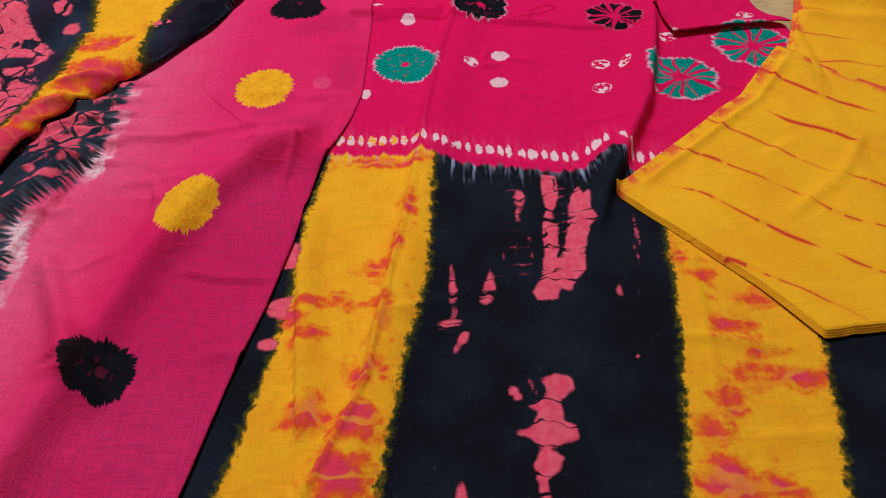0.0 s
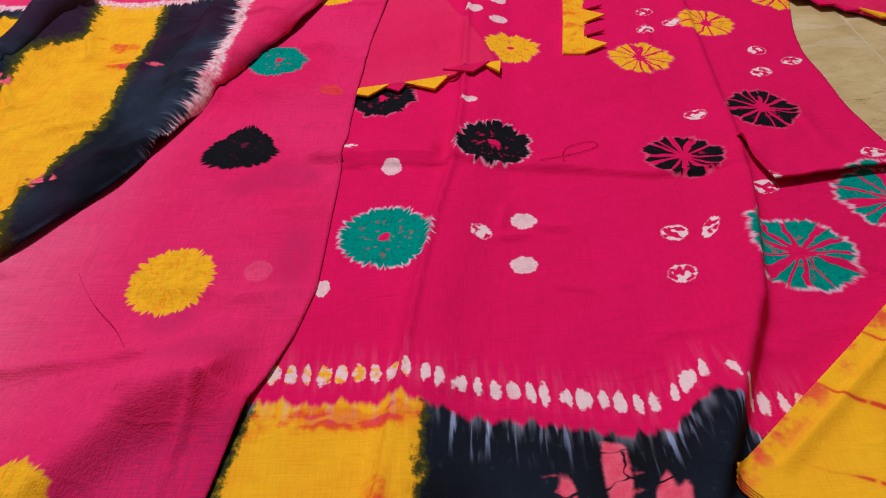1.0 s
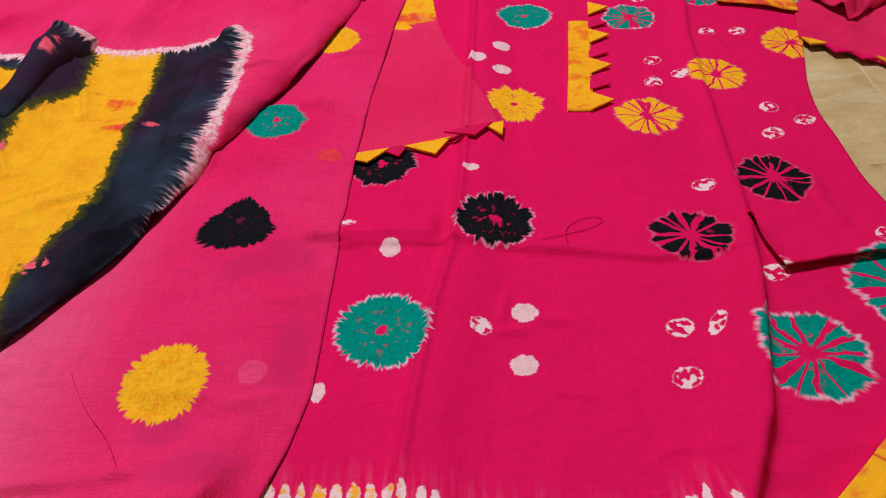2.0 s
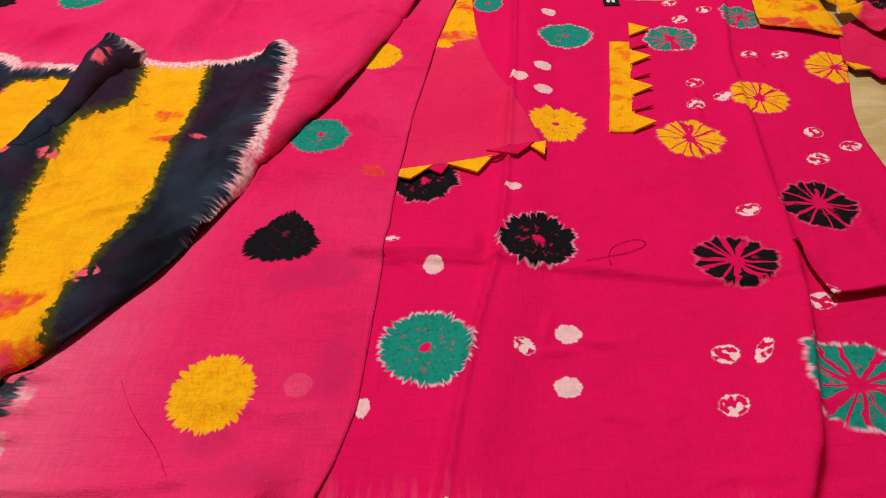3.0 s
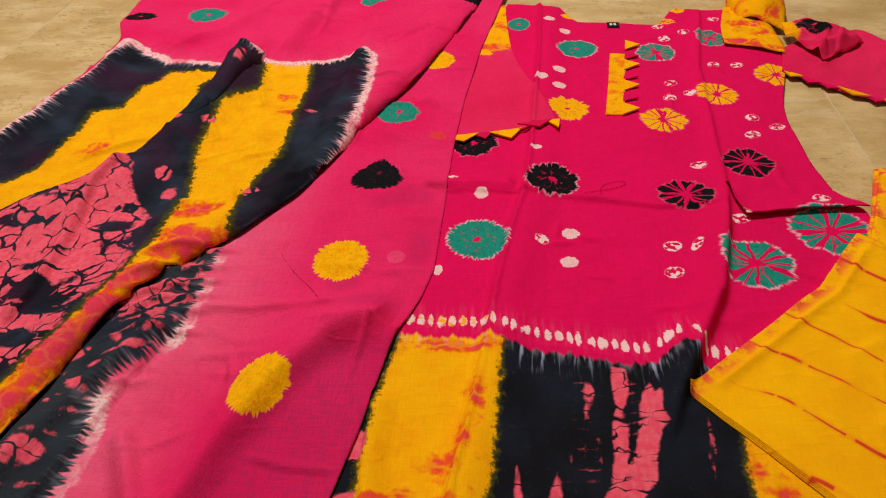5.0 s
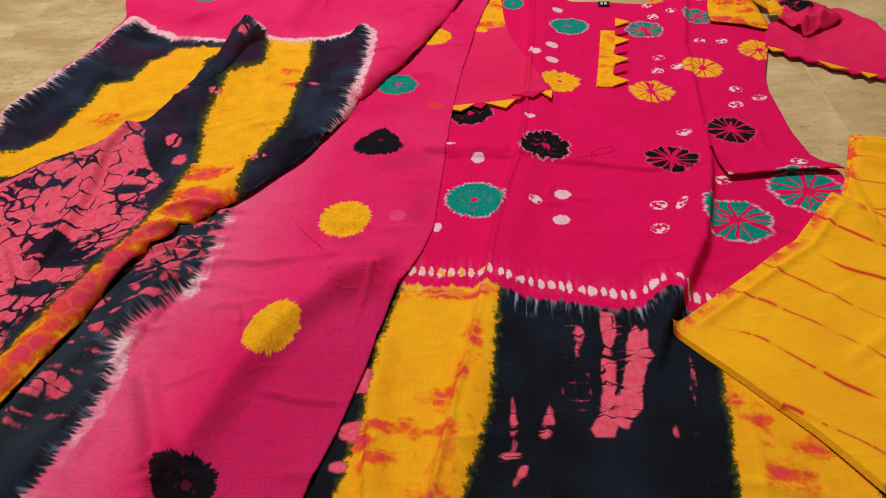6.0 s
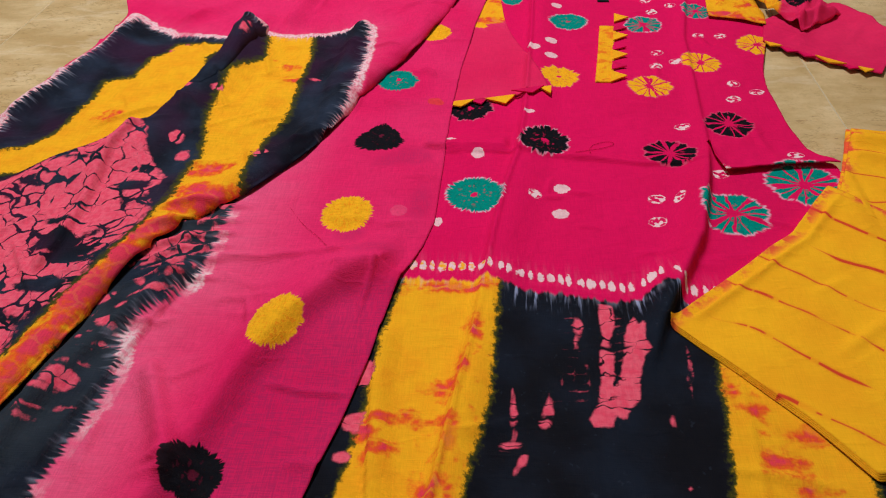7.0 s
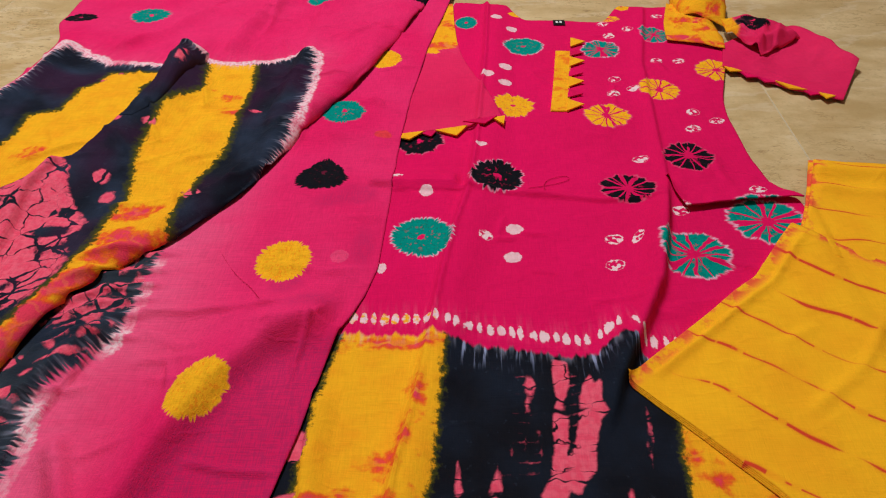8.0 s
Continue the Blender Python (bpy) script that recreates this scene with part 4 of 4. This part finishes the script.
def dupatta_height(x, y):
    under = (kurta_height(x, y) + 0.005 * smooth(y, 0.81, 0.85)) * smooth(x, -0.30, -0.25)
    z = np.maximum(under, 0.003) + 0.0036 + ripple(x, y, 41, 0.2, 0.0016) + ripple(x, y, 43, 0.06, 0.0006)
    z += ridge(x, y, [(-0.118, 0.468), (-0.15, 0.475), (-0.19, 0.450), (-0.225, 0.395), (-0.262, 0.31), (-0.295, 0.20), (-0.33, 0.06)], 0.022, 0.018, 0.042, 0.03)
    z += ridge(x, y, [(-0.17, 0.50), (-0.227, 0.495), (-0.346, 0.496)], 0.007, 0.006, 0.004, 0.03)
    z += ridge(x, y, [(-0.363, 0.345), (-0.330, 0.286), (-0.293, 0.226), (-0.255, 0.17)], 0.014, 0.010, 0.014, 0.03)
    z += ridge(x, y, [(-0.235, 0.310), (-0.19, 0.302), (-0.142, 0.300)], 0.005, 0.004, 0.003, 0.02)
    z += ridge(x, y, [(-0.092, 0.700), (-0.082, 0.55)], 0.004, 0.012, 0.010, 0.03)
    z += ridge(x, y, [(-0.352, 0.500), (-0.372, 0.455), (-0.405, 0.385), (-0.435, 0.315), (-0.46, 0.24), (-0.49, 0.12)], 0.015, 0.012, 0.022, 0.04)
    z += ledge(x, y, [(-0.416, 0.196), (-0.41, 0.256), (-0.391, 0.323), (-0.368, 0.417), (-0.355, 0.471)], 0.007, 0.0015, 0.03, 0.07)
    z += ridge(x, y, [(-0.455, 0.246), (-0.452, 0.326), (-0.433, 0.401), (-0.405, 0.46)], 0.010, 0.008, 0.016, 0.04)
    for k, py in enumerate((0.455, 0.485, 0.512, 0.535, 0.560, 0.590)):
        z += ridge(x, y, [(-0.44, py - 0.035), (-0.39, py - 0.006), (-0.352, py), (-0.315, py + 0.003)], 0.007 - 0.001 * (k % 3), 0.006, 0.004, 0.03)
    z += 0.0009 * smooth(0.0085 - to_line(x, y, D_RIGHT)[0], -0.0006, 0.0006)
    z += creases(x, y, 14, 52, (-0.40, 0.06, -0.09, 1.3), 0.0052) + ledge(x, y, [(-0.105, 0.470), (-0.16, 0.474), (-0.20, 0.462)], 0.006, 0.0015, 0.02, 0.05)
    flat = np.maximum(under, 0.003) + 0.0022
    lie = smooth(to_line(x, y, D_RIGHT)[0], 0.0, 0.035) + smooth(0.53 - y, 0.0, 0.05)
    return flat + (z - flat) * np.clip(lie, 0, 1)


def upper_height(x, y):
    d, run, _ = to_line(x, y, FOLD_EDGE)
    roll = np.sqrt(np.clip(1 - (1 - np.clip(d / 0.022, 0, 1)) ** 2, 0, 1)) * (1 - 0.55 * smooth(d, 0.02, 0.07))
    tall = 0.008 + 0.010 * smooth(run, 0.15, 0.35) * (1 - smooth(run, 0.95, 1.2)) + 0.010 * (1 - smooth(run, 0.1, 0.35))
    z = np.maximum(0.010, dupatta_height(x, y) * smooth(x, -0.62, -0.50) + 0.004) + tall * roll
    z += ripple(x, y, 51, 0.17, 0.005) + ripple(x, y, 53, 0.06, 0.0008)
    z += ledge(x, y, RUCK, 0.018, 0.003, 0.14, 0.09)
    z += ridge(x, y, [(-0.455, 1.20), (-0.452, 1.08), (-0.44, 0.99), (-0.46, 0.88)], 0.012, 0.020, 0.018, 0.10)
    z += ridge(x, y, [(-0.70, 1.17), (-0.69, 1.05), (-0.72, 0.90), (-0.76, 0.75)], 0.022, 0.022, 0.020, 0.05)
    z += ridge(x, y, [(-0.40, 1.09), (-0.395, 1.20), (-0.37, 1.30), (-0.34, 1.42)], 0.017, 0.010, 0.022, 0.05)
    z += ridge(x, y, [(-0.26, 1.13), (-0.262, 1.0), (-0.275, 0.85)], 0.010, 0.018, 0.014, 0.05)
    z += ridge(x, y, [(-0.62, 1.12), (-0.54, 1.20), (-0.48, 1.33)], 0.013, 0.010, 0.02, 0.04)
    z += ridge(x, y, [(-0.531, 0.762), (-0.548, 0.688), (-0.542, 0.594), (-0.534, 0.496), (-0.545, 0.440)], 0.011, 0.004, 0.014, 0.03)
    return z + creases(x, y, 17, 60, (-0.78, 0.2, -0.15, 1.4), 0.0065, 0.5)


def dupatta_fields(x, y, s, run, yellow, blot, ember, sheer_shade, spots):
    fields = spot_fields(x, y, spots)
    fields["zone"] = (np.clip(s, -0.2, 0.3), run, np.clip(yellow, -0.06, 0.06))
    fields["extra"] = (np.clip(blot, -0.05, 0.03), np.clip(ember, -0.06, 0.03), sheer_shade)
    return fields


def build_dupatta():
    dupatta = tagged(new("dupatta"), "rose pink tie-dye cotton dupatta with a striped end, folded over", "dupatta")
    x, y = sheet(D_LEFT, D_RIGHT, 0.003, curve=straight)
    z = dupatta_height(x, y)
    edge = [(-0.34, 1.5), (-0.34, 0.80), (-0.345, 0.640), (-0.349, 0.565), (-0.348, 0.515), (-0.345, 0.485), (-0.351, 0.452), (-0.366, 0.420), (-0.386, 0.388), (-0.395, 0.360), (-0.386, 0.318), (-0.387, 0.295), (-0.392, 0.262), (-0.399, 0.228), (-0.407, 0.18), (-0.43, 0.0)]
    d, run, side = to_line(x, y, edge)
    blot = ovals(x, y, [(-0.362, 0.588, 0.020, 0.007, 25), (-0.385, 0.560, 0.028, 0.009, 20), (-0.372, 0.535, 0.020, 0.007, 5), (-0.405, 0.522, 0.030, 0.010, 15), (-0.365, 0.508, 0.016, 0.006, -10),
                        (-0.392, 0.495, 0.024, 0.007, 5), (-0.425, 0.485, 0.018, 0.008, 30), (-0.372, 0.468, 0.018, 0.006, 10), (-0.398, 0.447, 0.014, 0.005, 15), (-0.382, 0.425, 0.016, 0.005, 25),
                        (-0.410, 0.398, 0.010, 0.004, 30), (-0.436, 0.352, 0.010, 0.004, 20), (-0.432, 0.300, 0.016, 0.013, 0), (-0.452, 0.268, 0.014, 0.005, 0), (-0.47, 0.22, 0.016, 0.005, 0), (-0.45, 0.42, 0.016, 0.007, 40), (-0.46, 0.33, 0.010, 0.004, 30), (-0.425, 0.335, 0.006, 0.003, 10), (-0.445, 0.285, 0.012, 0.004, 0), (-0.448, 0.255, 0.010, 0.003, 0), (-0.352, 0.545, 0.016, 0.008, -30), (-0.360, 0.525, 0.024, 0.006, 12), (-0.385, 0.508, 0.026, 0.008, -4),
                        (-0.418, 0.505, 0.020, 0.012, 20), (-0.395, 0.476, 0.028, 0.006, 8), (-0.372, 0.448, 0.012, 0.004, 30), (-0.405, 0.435, 0.010, 0.005, -30), (-0.398, 0.415, 0.010, 0.003, 25),
                        (-0.418, 0.372, 0.014, 0.008, -25), (-0.440, 0.392, 0.010, 0.003, -30), (-0.408, 0.345, 0.008, 0.003, 15), (-0.428, 0.318, 0.012, 0.003, 10), (-0.420, 0.270, 0.010, 0.003, 5)])
    # right of the fold ridge: thin cloth and the ridge's shade, painted darker
    sheer_shade = smooth(to_line(x, y, [(-0.12, 0.46), (-0.19, 0.44), (-0.225, 0.385), (-0.262, 0.30), (-0.295, 0.19), (-0.33, 0.05)])[0]
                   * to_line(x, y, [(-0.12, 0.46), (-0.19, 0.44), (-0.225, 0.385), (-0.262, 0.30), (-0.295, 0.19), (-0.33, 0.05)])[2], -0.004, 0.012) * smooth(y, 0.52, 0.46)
    # further patches darkened in colour for shade and thin cloth
    patchy = ovals(x, y, [(-0.125, 0.705, 0.035, 0.028, 0), (-0.155, 0.695, 0.040, 0.022, 20), (-0.185, 0.535, 0.028, 0.022, 0), (-0.150, 0.500, 0.040, 0.020, 10), (-0.105, 0.60, 0.02, 0.05, 0)])
    sheer_shade = np.maximum(sheer_shade, 0.7 * smooth(patchy, 0.0, 0.014))
    spots = [(-0.195, 0.576, 0.036, 0.040, 0, GOLD, 0.15, 0.0), (-0.177, 0.752, 0.034, 0.040, 0, INK, 0.18, 0.0, 0.72), (-0.236, 0.379, 0.029, 0.042, -12, GOLD, 0.15, 0.0, -0.15),
             (-0.170, 0.906, 0.034, 0.034, 0, TEAL, 0.0, 0.1), (-0.266, 0.206, 0.027, 0.031, 20, INK, 0.18, 0.0, -0.15), (-0.125, 1.082, 0.030, 0.036, 0, GOLD, 0.15, 0.0),
             (-0.104, 0.846, 0.014, 0.011, -15, (0.76, 0.045, 0.06), 0.16, 0.0, 0.6), (-0.131, 0.583, 0.012, 0.012, 0, (0.78, 0.055, 0.17), 0.16, 0.0)]
    lower = cloth_mesh("lower_layer", x, y, z, dupatta_fields(x, y, d * -side, run + 5.0, -0.05 + 0 * x, blot, -0.06 + 0 * x, 0.7 * sheer_shade, spots), DUPATTA)
    lower.parent = dupatta

    x, y = sheet(UPPER_LEFT, FOLD_EDGE, 0.003)
    z = upper_height(x, y)
    rim = [(-0.825, 0.55), (-0.725, 0.87), (-0.700, 1.015), (-0.692, 1.085), (-0.682, 1.118), (-0.637, 1.098), (-0.605, 1.072), (-0.493, 1.058), (-0.457, 1.066), (-0.425, 1.066),
           (-0.392, 1.064), (-0.316, 1.074), (-0.256, 1.098), (-0.240, 1.075), (-0.230, 0.995), (-0.229, 0.90), (-0.240, 0.795), (-0.262, 0.700)]
    zone = in_shape(x, y, rim + [(-0.30, 0.60), (-0.34, 0.50), (-0.40, 0.10), (-0.95, 0.05)])
    d, run, _ = to_line(x, y, rim)
    s = np.where(zone > 0, np.minimum(d, 0.3), -d)
    first = in_shape(x, y, [(-0.587, 1.006), (-0.585, 1.037), (-0.483, 1.027), (-0.516, 0.987), (-0.503, 0.936), (-0.513, 0.901), (-0.522, 0.834), (-0.535, 0.778), (-0.556, 0.735), (-0.615, 0.676), (-0.662, 0.647), (-0.80, 0.62), (-0.86, 0.66), (-0.694, 0.7), (-0.667, 0.742), (-0.659, 0.79), (-0.653, 0.848), (-0.655, 0.899), (-0.616, 0.915), (-0.608, 0.973)])
    second = in_shape(x, y, [(-0.422, 1.07), (-0.344, 1.07), (-0.33, 0.985), (-0.329, 0.912), (-0.327, 0.83), (-0.332, 0.771), (-0.344, 0.73), (-0.346, 0.679), (-0.349, 0.634), (-0.345, 0.60), (-0.379, 0.57), (-0.425, 0.49), (-0.452, 0.38), (-0.48, 0.26), (-0.53, 0.14), (-0.58, 0.14),
                             (-0.512, 0.30), (-0.468, 0.44), (-0.438, 0.54), (-0.427, 0.591), (-0.429, 0.641), (-0.424, 0.689), (-0.432, 0.741), (-0.444, 0.798), (-0.444, 0.86), (-0.447, 0.91), (-0.402, 0.973)])
    patch = in_shape(x, y, [(-0.524, 0.742), (-0.485, 0.672), (-0.428, 0.612), (-0.445, 0.53), (-0.478, 0.42), (-0.53, 0.28), (-0.66, 0.22), (-0.80, 0.40), (-0.72, 0.585), (-0.612, 0.665)])
    cells = ovals(x, y, [(-0.52, 0.655, 0.05, 0.06, 0), (-0.56, 0.57, 0.07, 0.08, 0), (-0.48, 0.62, 0.03, 0.04, 0), (-0.47, 0.54, 0.03, 0.05, 0), (-0.53, 0.44, 0.06, 0.06, 0), (-0.64, 0.46, 0.09, 0.09, 0), (-0.56, 0.33, 0.05, 0.06, 0), (-0.62, 0.60, 0.08, 0.06, 20)]) * 0.32
    pieces = ovals(x, y, [(-0.545, 0.705, 0.030, 0.042, -35), (-0.60, 0.63, 0.03, 0.02, 20), (-0.575, 0.675, 0.03, 0.012, 20), (-0.555, 0.64, 0.03, 0.022, 0), (-0.47, 0.725, 0.011, 0.015, 0), (-0.45, 0.69, 0.010, 0.013, 0), (-0.57, 0.58, 0.05, 0.035, 20),
                          (-0.515, 0.56, 0.03, 0.03, 0), (-0.485, 0.645, 0.02, 0.012, 20), (-0.49, 0.50, 0.025, 0.02, 30), (-0.62, 0.50, 0.05, 0.03, 0), (-0.445, 0.86, 0.016, 0.012, 20), (-0.50, 0.86, 0.012, 0.008, 0),
                          (-0.352, 0.70, 0.010, 0.012, 0), (-0.335, 0.685, 0.012, 0.012, 0), (-0.452, 1.0, 0.006, 0.035, 0), (-0.575, 1.02, 0.012, 0.022, -30), (-0.305, 0.905, 0.010, 0.005, 0)])
    pieces = np.maximum(pieces, in_shape(x, y, [(-0.535, 0.757), (-0.512, 0.735), (-0.500, 0.689), (-0.551, 0.678), (-0.600, 0.690)]))
    bare = ovals(x, y, [(-0.501, 0.488, 0.03, 0.02, 0), (-0.621, 0.616, 0.024, 0.01, 0), (-0.538, 0.5, 0.024, 0.02, 0), (-0.44, 0.433, 0.03, 0.017, -30), (-0.52, 0.429, 0.031, 0.011, 0), (-0.442, 0.626, 0.012, 0.01, 0), (-0.491, 0.618, 0.022, 0.01, 0), (-0.557, 0.542, 0.015, 0.008, 0), (-0.482, 0.386, 0.023, 0.009, 0)])
    pieces = np.minimum(pieces, 0.01 - bare)
    cells = np.minimum(cells, -bare)
    blot = np.maximum(np.minimum(patch, np.maximum(cells, pieces)), np.where(patch < 0.0, pieces, -0.1))
    ember = ovals(x, y, [(-0.40, 0.655, 0.026, 0.016, 0), (-0.385, 0.585, 0.045, 0.020, 35), (-0.43, 0.52, 0.035, 0.020, 45), (-0.465, 0.42, 0.024, 0.05, -15), (-0.50, 0.28, 0.02, 0.06, -20),
                         (-0.345, 0.90, 0.012, 0.006, 0), (-0.36, 0.95, 0.012, 0.006, -30), (-0.60, 0.79, 0.018, 0.012, 0), (-0.40, 0.60, 0.03, 0.02, 0), (-0.44, 0.47, 0.03, 0.04, 0), (-0.475, 0.35, 0.02, 0.05, -15)])
    spots = [(-0.604, 1.287, 0.042, 0.034, 0, TEAL, 0.4, 0.2), (-0.738, 1.272, 0.036, 0.028, -20, INK, 0.5, 0.0), (-0.272, 1.352, 0.038, 0.034, 0, TEAL, 0.0, 0.2), (-0.075, 1.345, 0.036, 0.036, 0, INK, 0.0, 0.0)]
    upper = cloth_mesh("turned_end", x, y, z, dupatta_fields(x, y, s, run, np.maximum(first, second), blot, ember, 0 * x, spots), DUPATTA, 0.003)
    upper.parent = dupatta
    tagged(upper, "striped end of black and golden bands turned over the rest")
    standing_fold(upper)
    return dupatta


def standing_fold(upper):
    """A black fold of the striped end that stands up as a round roll."""
    left = [(-0.508, 0.870), (-0.496, 0.92), (-0.484, 0.98), (-0.480, 1.04), (-0.474, 1.085)]
    right = [(-0.476, 0.862), (-0.452, 0.91), (-0.434, 0.98), (-0.426, 1.04), (-0.428, 1.085)]
    x, y = sheet(left, right, 0.0025)
    u = np.linspace(0, 1, x.shape[1])[None, :] + 0 * x
    v = np.linspace(0, 1, x.shape[0])[:, None] + 0 * x
    arch = np.sqrt(np.clip(1 - (2 * u - 1) ** 2, 0, 1))
    z = upper_height(x, y) + 0.0006 + 0.026 * arch * smooth(v, 0.0, 0.8) * np.sqrt(np.clip(1 - smooth(v, 0.80, 1.0) ** 2 * 0.75, 0, 1)) + ripple(x, y, 91, 0.05, 0.002)
    s = np.maximum(0.55 * (1.070 - y) - 0.004 * (1 - arch), -0.002)
    blot = ovals(x, y, [(-0.440, 1.005, 0.006, 0.022, -6), (-0.492, 0.845, 0.012, 0.010, 20)])
    fold = cloth_mesh("standing_fold", x, y, z, dupatta_fields(x, y, s, 0.31 + u * 0.07, -0.05 + 0 * x, blot, -0.06 + 0 * x, 0 * x, []), DUPATTA, 0.002)
    fold.parent = upper


build_dupatta()


# ---- the trousers ----
def build_trousers():
    trousers = tagged(new("trousers"), "golden yellow cotton trousers with broken red dye lines, folded in layers", "trousers")
    ax = np.array((0.56, 0.828))
    for n in range(4):
        o = 0.0013 * (3 - n)
        left = [(0.173 + 0.4 * o, 0.407 - 1.0 * o), (0.225 + 0.4 * o, 0.352 - 1.2 * o), (0.277 + 0.3 * o, 0.294 - 1.2 * o), (0.318 + 0.2 * o, 0.238 - o), (0.40, 0.248 - o), (0.66, 0.30 - o)]
        right = [(0.174 + 0.4 * o, 0.4075 - 1.0 * o), (0.218, 0.446), (0.280, 0.499), (0.337, 0.550), (0.380, 0.608), (0.407, 0.643), (0.74, 0.38)]
        x, y = sheet(left, right, 0.004, curve=straight)
        lie = np.maximum(kurta_height(x, y) * smooth(x, 0.47, 0.42), 0.004) + 0.0035
        z = lie + n * 0.0016 + ripple(x, y, 61, 0.2, 0.0016) + ridge(x, y, [(0.32, 0.36), (0.40, 0.42), (0.46, 0.50)], 0.003, 0.006, 0.006, 0.04) + ridge(x, y, [(0.195, 0.405), (0.290, 0.487), (0.352, 0.540), (0.396, 0.600), (0.420, 0.630)], 0.0035, 0.0025, 0.006, 0.02)
        a = (x - 0.173) * ax[0] + (y - 0.407) * ax[1]
        b = (x - 0.173) * ax[1] - (y - 0.407) * ax[0]
        rim = np.minimum(to_line(x, y, right)[0], 0.016 + to_line(x, y, left)[0] * 4.0)
        layer = cloth_mesh("folded_layer", x, y, z, {"zone": (a, b, rim)}, TROUSER, 0.0018)
        layer.parent = trousers
    for n in range(2):
        o = 0.004 * (1 - n)
        left = [(0.40 - o, 0.60), (0.425 - o, 0.645), (0.455 - o, 0.71), (0.486 - o, 0.785 + o)]
        right = [(0.80, 0.45), (0.80, 0.55), (0.80, 0.65), (0.80, 0.745 + o)]
        x, y = sheet(left, right, 0.004)
        wave = ridge(x, y, [(0.47, 0.757), (0.60, 0.74), (0.80, 0.715)], 0.010, 0.016, 0.012, 0.01) + ridge(x, y, [(0.46, 0.72), (0.60, 0.70), (0.80, 0.67)], 0.005, 0.008, 0.010, 0.01)
        z = np.maximum(kurta_height(x, y) * smooth(x, 0.46, 0.44) + 0.002, 0.006) + n * 0.004 + wave + ripple(x, y, 71, 0.12, 0.003)
        a = (y - 0.60) + 0.16 * (x - 0.45)
        layer = cloth_mesh("folded_layer", x, y, z, {"zone": (a * 1.15, x * 0.6, np.minimum(to_line(x, y, left)[0], 0.1))}, TROUSER, 0.003)
        layer.parent = trousers
    return trousers


build_trousers()


# ---- loose threads ----
def on_kurta(points, up=0.0012):
    return [(px, py, kz(px, py) + up) for px, py in points]


thread("thread", on_kurta([(0.098, 0.722), (0.119, 0.726), (0.142, 0.733), (0.156, 0.742), (0.150, 0.750), (0.135, 0.747), (0.121, 0.739), (0.117, 0.725), (0.119, 0.708)]), 0.0003, THREAD,
       "loose crimson sewing thread curled on the kurta")
thread("thread", [(px, py, float(dupatta_height(np.array([px]), np.array([py]))[0]) + 0.001) for px, py in ((-0.272, 0.588), (-0.250, 0.553), (-0.225, 0.535), (-0.212, 0.515), (-0.205, 0.505))], 0.0002, THREAD,
       "loose crimson sewing thread lying on the dupatta")


# ---- floor tiles ----
SIDE = 0.72
bm = bmesh.new()
box(bm, 0, 0, -0.006, SIDE - 0.0022, SIDE - 0.0022, 0.012, 0.0006)
tile_mesh = bpy.data.meshes.new("tile")
bm.to_mesh(tile_mesh)
bm.free()
tile_mesh.materials.append(STONE)
for i in range(-5, 4):
    for j in range(-4, 5):
        tile = new("tile", tile_mesh)
        tile.location = (0.49 + (i + 0.5) * SIDE, 0.70 + (j + 0.5) * SIDE, 0)
        tile.parent = floor
